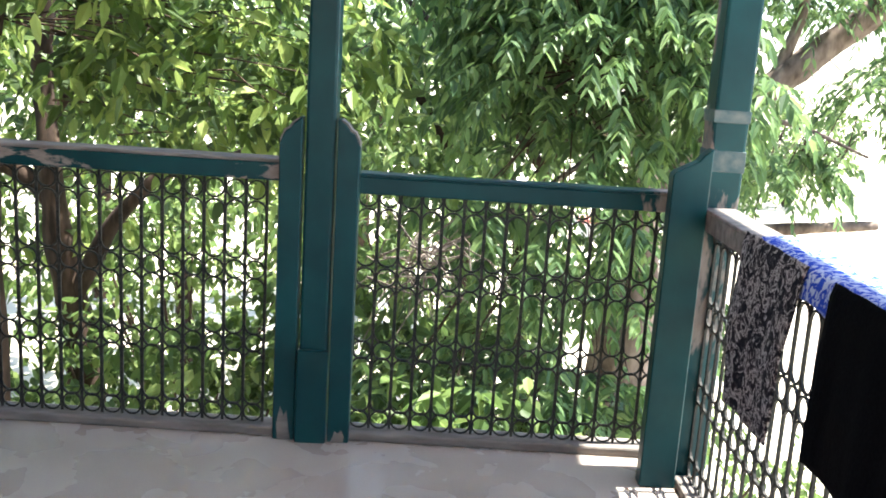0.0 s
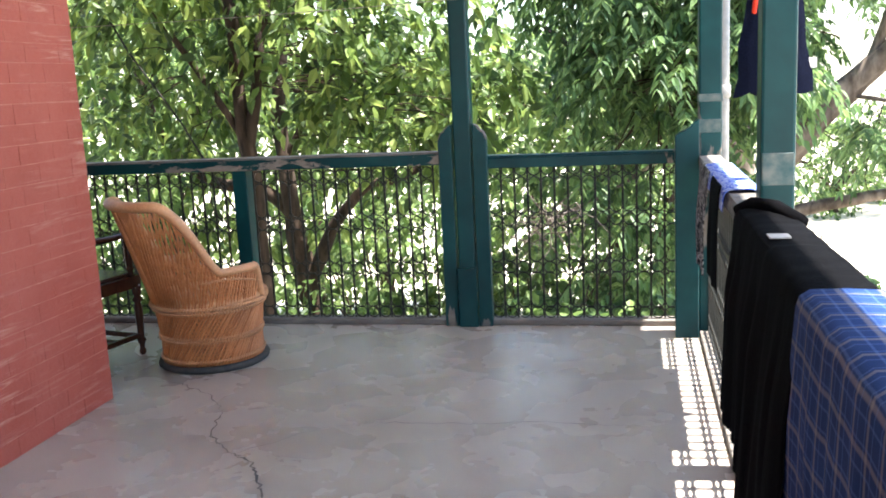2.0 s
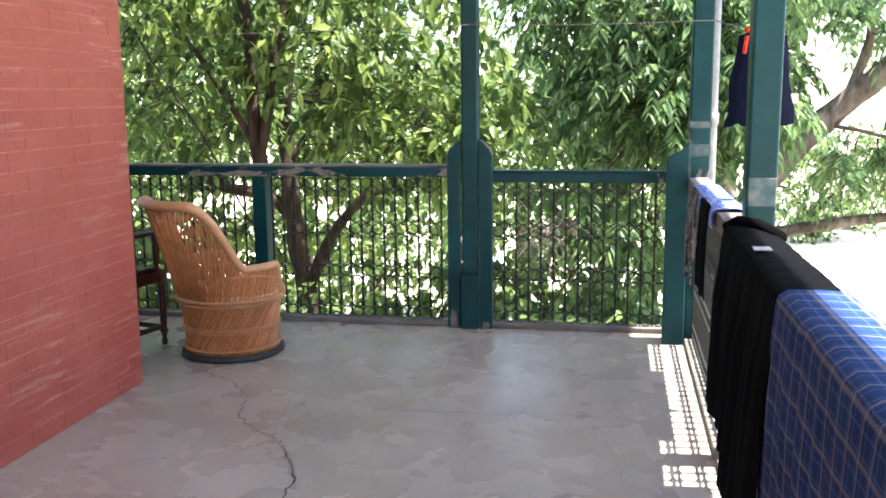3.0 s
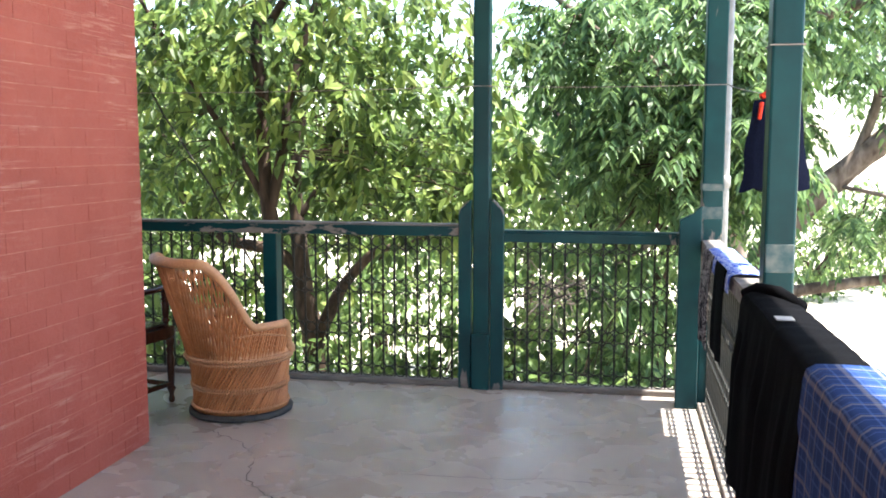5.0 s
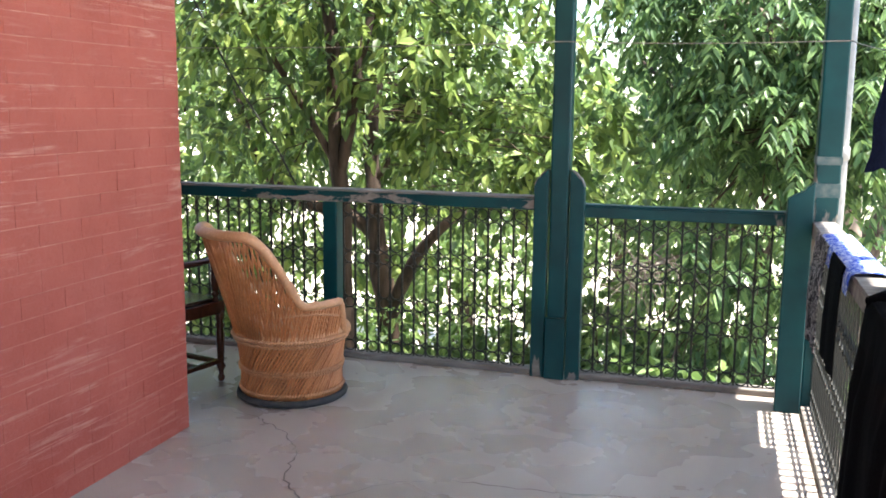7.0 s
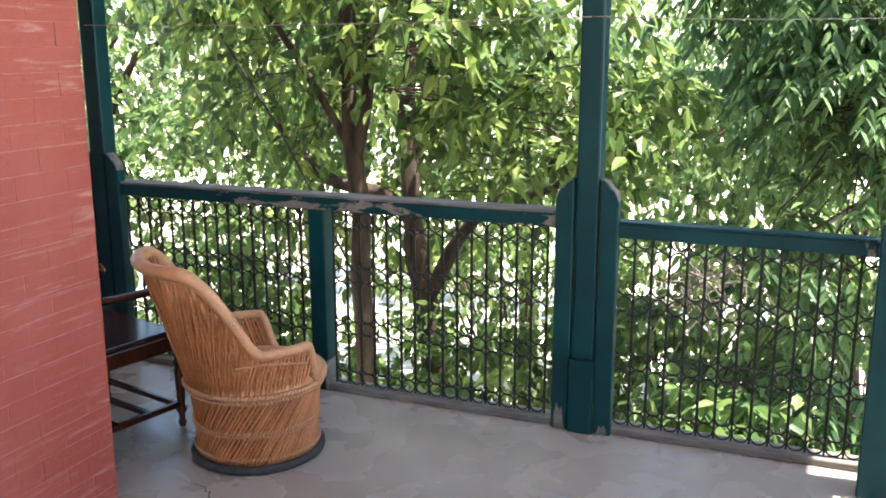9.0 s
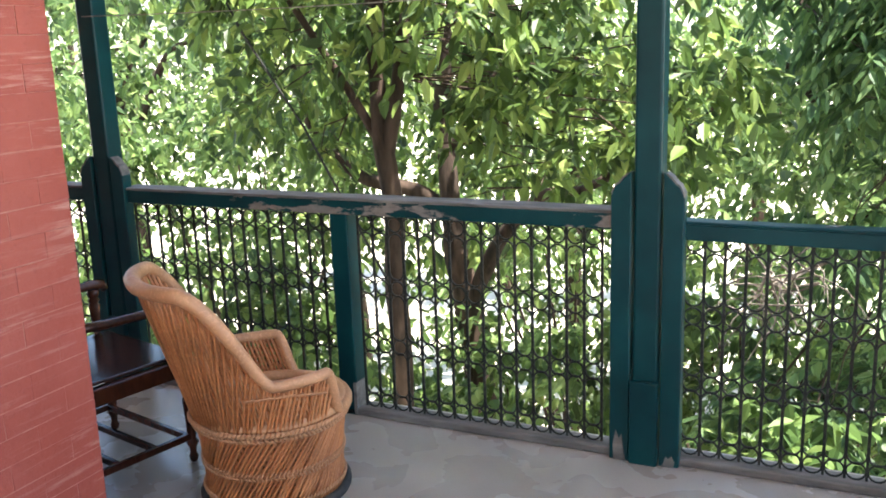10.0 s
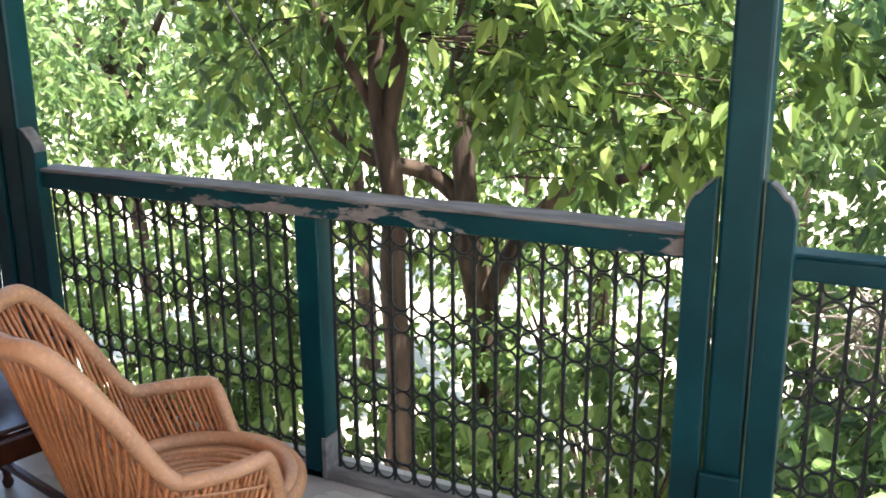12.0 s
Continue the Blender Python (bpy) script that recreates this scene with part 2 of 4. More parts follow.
# ---- the plan ----
FAR = 3.47                       # middle of the far railing
MID, SMALL, LEFT, FIRST = -0.73, -2.105, -3.45, -6.1
CORNER = Vector((0.55, 3.39, 0))  # inner floor corner of the two railings
SIDE = pose(CORNER.x, CORNER.y, 0)    # its -y runs along the side railing
NEAR = 1.93                      # the near post, along the side railing
HOUSE = pose(-2.235, 2.06, 0)          # brick corner; its -y runs along the wall
CEIL = 3.1
WY0, WY1, WZ0, WZ1 = -2.17, -1.12, 1.197, 2.40   # window in the brick wall

# ---- structure ----
bm = boxed(-9, 0.69, -6.5, 3.60, -0.25, 0)
floor = tagged(part("floor", bm, FLOOR), "grey worn polished concrete veranda floor", "floor", kind="structure")
ceiling = tagged(part("ceiling", boxed(-9, 1.325, -6.5, 4.0, CEIL, CEIL + 0.2), PLASTER), "plain pale veranda ceiling and eaves", "ceiling", kind="structure")
core = bmesh.new()
for z0, z1, y0, y1 in ((0, CEIL, WY1, -0.004), (0, CEIL, -8.5, WY0), (0, WZ0, WY0, WY1), (WZ1, CEIL, WY0, WY1)):
    box(core, -0.30, -0.0015, y0, y1, z0, z1)
core = part("wall_house", core, JOINT_RED)
core.matrix_basis = HOUSE
tagged(core, "red painted brick house wall with pale scuffs", "wall", kind="structure")
end = part("wall_north", boxed(-7.0, -0.3005, -0.30, -0.012, 0, CEIL), BRICK)
end.matrix_basis = HOUSE
tagged(end, "red painted brick end wall of the house", "wall", kind="structure")
inner = part("wall_inner", boxed(-4.0, -3.8, -8.5, -0.31, 0, CEIL), PLASTER)
inner.matrix_basis = HOUSE
tagged(inner, "plain plaster wall inside the house", "wall", kind="structure")


def crack(pts, width, seed):
    """A fine irregular crack in the floor."""
    rnd = random.Random(seed)
    line = []
    for a, b in zip(pts, pts[1:]):
        for k in range(9):
            q = k / 9
            line.append(Vector((a[0] + (b[0] - a[0]) * q + rnd.uniform(-0.012, 0.012), a[1] + (b[1] - a[1]) * q + rnd.uniform(-0.012, 0.012), 0)))
    bm = bmesh.new()
    prev = None
    for k, p in enumerate(line):
        d = (line[min(k + 1, len(line) - 1)] - line[max(k - 1, 0)]).normalized()
        s = Vector((-d.y, d.x, 0)) * width * rnd.uniform(0.4, 1.3) * min(1, (len(line) - k) / 6, (k + 1) / 4)
        cur = (bm.verts.new(p + s + Vector((0, 0, 0.0015))), bm.verts.new(p - s + Vector((0, 0, 0.0015))))
        if prev:
            bm.faces.new((prev[0], prev[1], cur[1], cur[0]))
        prev = cur
    return part("crack", bm, CRACK, floor, "dark hairline crack")


CRACK = plain("crack_dirt", (0.035, 0.03, 0.027), (0.07, 0.06, 0.055), 60, 0.95, 0.1)
JOINT = plain("pale_seam", (0.30, 0.28, 0.265), (0.24, 0.225, 0.21), 30, 0.8, 0.1)
crack([(-1.61, 1.93), (-1.54, 1.65), (-1.35, 1.46), (-1.23, 1.37), (-1.14, 1.21), (-1.05, 1.03), (-1.02, 0.82), (-1.08, 0.5)], 0.0048, 1)
crack([(-1.61, 1.93), (-1.80, 2.16), (-2.00, 2.28), (-2.20, 2.32)], 0.003, 2)
crack([(-0.91, 1.84), (-0.51, 1.85), (-0.1, 1.90), (0.30, 1.86)], 0.0026, 3)
crack([(-1.35, 1.46), (-1.10, 1.74), (-0.91, 1.84)], 0.0022, 4)
crack([(0.0, 0.80), (0.11, 0.98), (0.28, 1.02), (0.48, 0.99)], 0.0028, 5)

# ---- railings ----
def ring_mesh(r, w, d):
    """A flat iron ring in the x-z plane."""
    bm = bmesh.new()
    n = 14
    loops = []
    for k in range(n):
        a = 2 * math.pi * k / n
        c, s = math.cos(a), math.sin(a)
        loops.append([bm.verts.new(((r + o) * c, y, (r + o) * s)) for o, y in ((-w, -d), (w, -d), (w, d), (-w, d))])
    for k in range(n):
        a, b = loops[k], loops[(k + 1) % n]
        for j in range(4):
            bm.faces.new((a[j], b[j], b[(j + 1) % 4], a[(j + 1) % 4]))
    me = bpy.data.meshes.new("ring")
    bmesh.ops.recalc_face_normals(bm, faces=bm.faces[:])
    bm.to_mesh(me)
    bm.free()
    me.materials.append(IRON)
    return me


def bar_mesh(z0, z1, w=0.0065):
    bm = boxed(-w, w, -0.003, 0.003, z0, z1)
    me = bpy.data.meshes.new("bar")
    bm.to_mesh(me)
    bm.free()
    me.materials.append(IRON)
    return me


def loop_mesh(half, r, w, d):
    """A long iron loop: two uprights closed by half rings."""
    bm = bmesh.new()
    path = [(math.cos(a) * r, half - r + math.sin(a) * r, math.cos(a), math.sin(a)) for a in (math.pi * k / 7 for k in range(8))]
    path += [(math.cos(a) * r, -half + r + math.sin(a) * r, math.cos(a), math.sin(a)) for a in (math.pi + math.pi * k / 7 for k in range(8))]
    loops = [[bm.verts.new((x + o * c, y, z + o * s)) for o, y in ((-w, -d), (w, -d), (w, d), (-w, d))] for x, z, c, s in path]
    for k in range(len(loops)):
        a, b = loops[k], loops[(k + 1) % len(loops)]
        for j in range(4):
            bm.faces.new((a[j], b[j], b[(j + 1) % 4], a[(j + 1) % 4]))
    bmesh.ops.recalc_face_normals(bm, faces=bm.faces[:])
    me = bpy.data.meshes.new("loop")
    bm.to_mesh(me)
    bm.free()
    me.materials.append(IRON)
    return me


STEP, TOP = 0.074, 0.945
RING = ring_mesh(0.0335, 0.003, 0.004)
LOOP = loop_mesh(0.105, 0.0345, 0.0032, 0.004)
BAR = bar_mesh(0.03, TOP, 0.0048)
RING_ROWS = (0.070, 0.337, 0.612, 0.903)
LOOP_ROWS = (0.2035, 0.4745, 0.7575)


def lattice(length, m, label, group="iron railing panels"):
    t = thing("railing_panel", label, "railing", m, group)
    n = max(1, round(length / STEP))
    s = length / n
    wide = Matrix.Diagonal((s / STEP, 1, 1, 1))
    for i in range(n + 1):
        shared("bar", BAR, t, pose(i * s, 0, 0))
    for i in range(n):
        for z in RING_ROWS:
            shared("ring", RING, t, pose((i + 0.5) * s, 0, z) @ wide)
        for z in LOOP_ROWS:
            shared("loop", LOOP, t, pose((i + 0.5) * s, 0, z) @ wide)
    return t


def rail(name, x0, x1, y0, y1, z0, z1, m, label, material=TEAL_WORN, cap=OLD_WOOD):
    if name != "handrail":
        ob = part(name, boxed(x0, x1, y0, y1, z0, z1, 0.008), material)
        ob.matrix_basis = m
        return tagged(ob, label, "railing")
    t = thing(name, label, "railing", m, "wooden handrails")
    part("beam", boxed(x0, x1, y0, y1, z0, z1 - 0.012, 0.006), material, t)
    b = box(bmesh.new(), x0, x1, y0 - 0.003, y1 + 0.003, z1 - 0.0125, z1, 0.004)
    bmesh.ops.subdivide_edges(b, edges=[e for e in b.edges if e.calc_length() > 0.5], cuts=24)
    for v in b.verts:
        v.co += Vector((0, 0.003, 0.002)) * noise.noise(v.co * 5)
    part("cap", b, cap, t, "weathered bare top edge" if cap is OLD_WOOD else "")
    return t


IDENT = Matrix()
PANEL_LABEL = "dark iron lattice of upright bars and small rings"
lattice(LEFT - 0.10 - FIRST - 0.1, pose(FIRST + 0.1, FAR, 0), PANEL_LABEL)
lattice(SMALL - 0.045 - LEFT - 0.13, pose(LEFT + 0.13, FAR, 0), PANEL_LABEL)
lattice(MID - 0.19 - SMALL - 0.07, pose(SMALL + 0.07, FAR, 0), PANEL_LABEL)
lattice(0.54 - MID - 0.13, pose(MID + 0.13, FAR, 0), PANEL_LABEL)
lattice(NEAR - 0.21, SIDE @ pose(0.06, -0.155, 0, 0, 0, -90), "sunlit " + PANEL_LABEL)
lattice(4.2, SIDE @ pose(0.06, -NEAR - 0.06, 0, 0, 0, -90), PANEL_LABEL)

rail("handrail", FIRST, LEFT - 0.10, FAR - 0.055, FAR + 0.055, 0.947, 1.023, IDENT, "thick teal painted wooden handrail, paint worn grey on top")
rail("handrail", LEFT + 0.10, MID - 0.10, FAR - 0.055, FAR + 0.055, 0.947, 1.023, IDENT, "thick teal painted wooden handrail, paint worn grey on top")
rail("handrail", MID + 0.10, 0.55, FAR - 0.035, FAR + 0.035, 0.917, 0.990, IDENT, "narrow teal painted wooden handrail with a bare patch", TEAL_SIDE, TEAL_SIDE)
rail("handrail", 0.005, 0.115, -NEAR - 4.2, -0.15, 0.900, 0.972, SIDE, "weathered grey wooden handrail with teal remains", OLD_WOOD)
for x0, x1, m in ((FIRST, LEFT - 0.10, IDENT), (LEFT + 0.1, MID - 0.13, IDENT), (MID + 0.13, 0.55, IDENT)):
    rail("bottom_rail", x0, x1, FAR - 0.05, FAR + 0.05, 0.0, 0.035, m, "worn grey timber sill under the iron lattice", OLD_WOOD)
rail("bottom_rail", 0.01, 0.11, -NEAR - 4.2, -0.152, 0.0, 0.03, SIDE, "worn timber sill under the iron lattice", OLD_WOOD)


def plank_outline(w, top):
    """A side plank with a scooped shoulder; x from 0 (outer) to w (at the post)."""
    pts = [(0, 0), (w, 0), (w, top + 0.095)]
    pts += [(w - 0.012, top + 0.085), (w - 0.03, top + 0.07), (w - 0.045, top + 0.05), (w - 0.06, top + 0.042), (0.006, top + 0.012), (0, top)]
    return pts


def veranda_post(m, label, side_planks=(-1, 1), half=0.052, planks=True):
    t = thing("veranda_post", label, "post", m, "veranda posts")
    b = bmesh.new()
    box(b, -half, half, -half, half, 0.0, CEIL, 0.012)
    part("shaft", b, TEAL, t)
    b = boxed(-half - 0.004, half + 0.004, -half - 0.028, -half + 0.002, 0.0, 0.35, 0.006)
    part("foot", b, TEAL, t)
    for s in side_planks:
        w = 0.079
        pts = [(s * (half + 0.008 + w - x), z) for x, z in plank_outline(w, 1.083)]
        b = prism(bmesh.new(), pts, -0.06, 0.0, 0.004)
        part("plank", b, TEAL, t)
        b = bmesh.new()
        prism(b, [(s * (half + 0.008 + w - x), z) for x, z in [(0.001, 1.0835), (0.006, 1.0955), (w - 0.06, 1.1255), (w - 0.045, 1.1335), (w - 0.03, 1.1535), (w - 0.012, 1.1685), (w - 0.012, 1.1745), (w - 0.034, 1.1590), (w - 0.049, 1.1390), (w - 0.062, 1.1310), (0.002, 1.0990)]], -0.058, -0.002)
        part("worn_edge", b, OLD_WOOD, t, "bare weathered shoulder edge")
        b = bmesh.new()
        h0 = 0.13 if s < 0 else 0.05
        prism(b, [(s * (half + 0.020), 0.002), (s * (half + 0.068), 0.002), (s * (half + 0.072), h0 * 0.5), (s * (half + 0.060), h0), (s * (half + 0.047), h0 * 0.72), (s * (half + 0.036), h0 * 0.9), (s * (half + 0.028), h0 * 0.3)], -0.0635, -0.058)
        part("bare_chip", b, OLD_WOOD, t, "paint split off to bare grey wood")
    return t


veranda_post(pose(MID, FAR - 0.015, 0), "teal painted wooden veranda post with scooped side planks")
veranda_post(pose(LEFT, FAR - 0.015, 0), "dark teal wooden veranda post with scooped side planks")
veranda_post(pose(FIRST, FAR - 0.015, 0), "dark teal wooden veranda post with scooped side planks")
small = thing("short_post", "short teal railing post with chipped base", "post", pose(SMALL, FAR, 0))
part("shaft", boxed(-0.045, 0.045, -0.05, 0.05, 0, 0.947, 0.006), TEAL, small)
part("bare_foot", boxed(0.030, 0.0475, -0.0525, 0.0525, 0.0, 0.16, 0.002), OLD_WOOD, small, "paint gone, bare grey wood")

corner = thing("corner_post", "teal corner post with peeling paint and tin bands", "post", SIDE @ pose(0.065, -0.09, 0))
part("shaft", boxed(-0.058, 0.058, -0.058, 0.058, 0, CEIL, 0.01), TEAL_SIDE, corner)
pts = [(-0.182 + x, z) for x, z in plank_outline(0.122, 1.075)]
part("plank", prism(bmesh.new(), pts, -0.115, -0.055, 0.004), TEAL, corner)
part("tin_band", boxed(-0.061, 0.061, -0.061, 0.061, 1.25, 1.29, 0.003), TIN, corner)
part("tin_band", boxed(-0.060, 0.060, -0.060, 0.060, 1.09, 1.16, 0.003), TIN, corner)
near = thing("near_post", "teal wooden post with a nailed tin patch", "post", SIDE @ pose(0.134, -NEAR, 0))
part("shaft", boxed(-0.055, 0.055, -0.055, 0.055, 0, CEIL, 0.01), TEAL_SIDE, near)
part("tin_patch", boxed(-0.050, 0.050, -0.0585, -0.05, 1.03, 1.136, 0.003), TIN, near, "dented tin patch with scraped paint")
pipe = thing("drain_pipe", "grey vertical drain pipe outside the corner", "pipe", pose(0.715, 3.70, 0))
part("pipe_body", tubed([(0, 0, -3.2), (0, 0, 1.26), (0, 0, CEIL + 0.1)], 0.036, 16), PIPE_GREY, pipe, smooth=True)
part("pipe_joint", lathe(bmesh.new(), [(0.036, 1.25), (0.044, 1.255), (0.044, 1.32), (0.036, 1.325)], 16), PIPE_GREY, pipe, smooth=True)


# ---- cane chair ----
def cane_chair(m):
    t = thing("cane_chair", "honey-brown cane barrel armchair with a flared back and black base", "chair", m)

    def smooth(a, b, x):
        x = min(1, max(0, (x - a) / (b - a)))
        return x * x * (3 - 2 * x)

    def top(th):
        a = abs(th)
        return 0.332 + 0.160 * smooth(0.86, 1.13, a) + 0.340 * smooth(1.82, 2.6, a) ** 0.9

    def rad(th, z):
        low = 0.238 + 0.03 * (z / 0.33) ** 2 + 0.012 * max(0, 1 - z / 0.12)
        if z <= 0.33:
            return low
        return 0.268 + (z - 0.33) * (0.06 + 0.24 * smooth(1.4, 2.9, abs(th)))

    def at(th, z, off=0.0):
        th = (th + math.pi) % (2 * math.pi) - math.pi
        r = rad(th, z) + off
        return Vector((r * math.cos(th), r * math.sin(th), z))

    rnd = random.Random(5)
    n = 92
    for layer, (turn, off) in enumerate(((0.75, 0.0), (-0.55, -0.016))):
        for i in range(n):
            th = 2 * math.pi * i / n + rnd.uniform(-0.012, 0.012)
            pts = [at(th + turn * (k / 5 - 0.5), 0.025 + 0.305 * k / 5, off) for k in range(6)]
            part("cane_stick", tubed(pts, 0.0057 * rnd.uniform(0.85, 1.15), 5), CANE, t, smooth=True)
    n = 112
    for turn, off in ((-0.16, 0.004), (0.20, -0.006)):
        for i in range(n):
            th = 2 * math.pi * i / n + rnd.uniform(-0.012, 0.012)
            end = th + turn * (1 if th < math.pi else -1)
            hi = top((end + math.pi) % (2 * math.pi) - math.pi)
            if hi < 0.40:
                continue
            pts = [at(th + (end - th) * k / 5, 0.32 + (hi - 0.32) * k / 5, off) for k in range(6)]
            part("back_cane", tubed(pts, 0.0054 * rnd.uniform(0.8, 1.15), 5), CANE, t, smooth=True)
    # twisted bands
    for z, r, off, lean in ((0.320, 0.0105, 0.012, 1), (0.298, 0.008, 0.008, -1), (0.165, 0.006, 0.006, 1), (0.152, 0.006, 0.006, -1), (0.055, 0.006, 0.006, 1)):
        b = bmesh.new()
        k = 110
        for i in range(k):
            th = 2 * math.pi * i / k
            tube(b, [at(th - 0.028, z - 0.008 * lean, off), at(th, z, off + r * 0.6), at(th + 0.028, z + 0.008 * lean, off)], [r * 0.6, r * 0.8, r * 0.6], 5)
        tagged(part("woven_band", b, CANE_ROPE, t, smooth=True), "pale twisted cane binding", kind="stuff")
    b = bmesh.new()
    arc = [(s, 1.15 + 1.0 * k / 44) for s in (1, -1) for k in range(45)]
    for s, a in arc:
        z = 0.425 + 0.03 * math.sin((a - 1.15) * 2.2)
        tube(b, [at(s * (a - 0.012), z - 0.004, 0.006), at(s * (a + 0.016), z + 0.004, 0.009)], 0.0035, 5)
    tagged(part("woven_band", b, CANE_ROPE, t, smooth=True), "thin cane tie under the arms", kind="stuff")
    # wrapped rim
    ths = []
    for k in range(420):
        ths.append(-math.pi + 2 * math.pi * k / 420)
    pts = [at(th, top(th), 0.004) for th in ths]
    fine = []
    for a, b2 in zip(pts, pts[1:] + pts[:1]):
        steps = max(1, int((b2 - a).length / 0.0045))
        fine += [a.lerp(b2, q / steps) for q in range(steps)]
    radii = []
    for k, p in enumerate(fine):
        big = 0.0205 + 0.006 * smooth(0.5, 0.85, p.z)
        radii.append(big * (1.0 if k % 2 else 0.93) * (1 + 0.05 * noise.noise(p * 30)))
    part("rim", tubed(fine, radii, 9, closed=True), CANE_ROPE, t, "thick cane-wrapped rim", smooth=True)
    # front roll, seat and base
    pts = [at(2 * math.pi * k / 72, 0.336, -0.014) for k in range(72)]
    part("seat_ring", tubed(pts, 0.022, 8, closed=True), CANE_ROPE, t, smooth=True)
    b = bmesh.new()
    prof = [(0.001, 0.300), (0.06, 0.300), (0.12, 0.302), (0.18, 0.308), (0.225, 0.32), (0.258, 0.33), (0.256, 0.305), (0.001, 0.28)]
    lathe(b, prof, 40)
    part("seat", b, CANE_ROPE, t, "woven cane seat", smooth=True)
    for q in range(9):
        r = 0.03 + 0.024 * q
        part("seat_coil", tubed([(r * math.cos(2 * math.pi * k / 40), r * math.sin(2 * math.pi * k / 40), 0.304 + 0.02 * (r / 0.25) ** 3) for k in range(40)], 0.008, 5, closed=True), CANE_ROPE, t, smooth=True)
    # added drum in the hollow base; its dark colour shades the stick gaps
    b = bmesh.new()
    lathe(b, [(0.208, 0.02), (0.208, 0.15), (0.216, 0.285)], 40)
    part("liner", b, CANE_DARK, t, "added dark drum standing in for shade behind the sticks", smooth=True)
    pts = [((0.256 + 0.006 * noise.noise(Vector((k * 0.4, 0, 3)))) * math.cos(2 * math.pi * k / 60), 0.256 * math.sin(2 * math.pi * k / 60), 0.018) for k in range(60)]
    part("base_ring", tubed(pts, 0.018, 9, closed=True, wobble=0.3), BASE_RUBBER, t, "black worn rubber base ring", smooth=True)
    return t


cane_chair(pose(-2.01, 2.70, 0, 0, 0, 54) @ Matrix.Scale(1.07, 4))


# ---- dark wooden armchair ----
def turned_leg(b, x, y, z0, z1):
    h = z1 - z0
    prof = [(0.012, 0), (0.017, 0.02), (0.020, 0.06), (0.013, 0.10), (0.016, 0.16), (0.027, 0.21), (0.016, 0.26), (0.019, 0.30), (0.022, 0.5),
            (0.026, 0.68), (0.018, 0.74), (0.029, 0.79), (0.018, 0.84), (0.026, 0.88), (0.026, 1.0)]
    lathe(b, [(r, z0 + q * h) for r, q in prof], 12, (x, y))
    return b


def wooden_armchair(m):
    t = thing("wooden_armchair", "dark varnished wooden armchair with turned legs and polished seat", "chair", m)
    w, d = 0.29, 0.50
    for x in (-w, w):
        part("leg", turned_leg(bmesh.new(), x, 0, 0.0, 0.40), DARK_WOOD, t, smooth=True)
        part("leg", boxed(x - 0.02, x + 0.02, -d - 0.02, -d + 0.02, 0, 0.42, 0.004), DARK_WOOD, t)
        part("arm_post", turned_leg(bmesh.new(), x, -0.03, 0.45, 0.665), DARK_WOOD, t, smooth=True)
        arm = [(x, 0.03, 0.655), (x, 0.015, 0.682), (x, -0.03, 0.69), (x, -0.15, 0.68), (x, -0.33, 0.685), (x, -d, 0.70)]
        part("arm", tubed(arm, [0.016, 0.024, 0.022, 0.019, 0.02, 0.018], 10), DARK_WOOD, t, smooth=True)
        part("stretcher", boxed(x - 0.011, x + 0.011, -d, 0, 0.10, 0.128, 0.003), DARK_WOOD, t)
        part("seat_rail", boxed(x - 0.022, x + 0.022, -d, 0.022, 0.385, 0.455, 0.006), DARK_WOOD, t)
        part("back_post", tubed([(x, -d, 0.44), (x, -d - 0.03, 0.7), (x, -d - 0.09, 0.98)], 0.02, 8), DARK_WOOD, t, smooth=True)
    for y in (-0.02, -0.17, -0.34):
        part("stretcher", boxed(-w, w, y - 0.011, y + 0.011, 0.10, 0.126, 0.003), DARK_WOOD, t)
    part("seat_rail", boxed(-w + 0.023, w - 0.023, -0.022, 0.022, 0.385, 0.455, 0.006), DARK_WOOD, t)
    part("seat_rail", boxed(-w + 0.023, w - 0.023, -d - 0.02, -d + 0.02, 0.385, 0.455, 0.006), DARK_WOOD, t)
    part("seat", boxed(-w + 0.012, w - 0.012, -d + 0.01, 0.012, 0.4575, 0.472, 0.006), SEAT_WOOD, t, "glossy dark seat board")
    part("back_rail", boxed(-w, w, -d - 0.10, -d - 0.075, 0.90, 0.98, 0.006), DARK_WOOD, t)
    part("back_rail", boxed(-w, w, -d - 0.055, -d - 0.03, 0.62, 0.67, 0.006), DARK_WOOD, t)
    for q in range(5):
        part("back_slat", boxed(-0.2 + 0.1 * q - 0.02, -0.2 + 0.1 * q + 0.02, -d - 0.075, -d - 0.06, 0.65, 0.93, 0.003), DARK_WOOD, t)
    return t


wooden_armchair(pose(-2.755, 2.832, 0, 0, 0, -13.3))


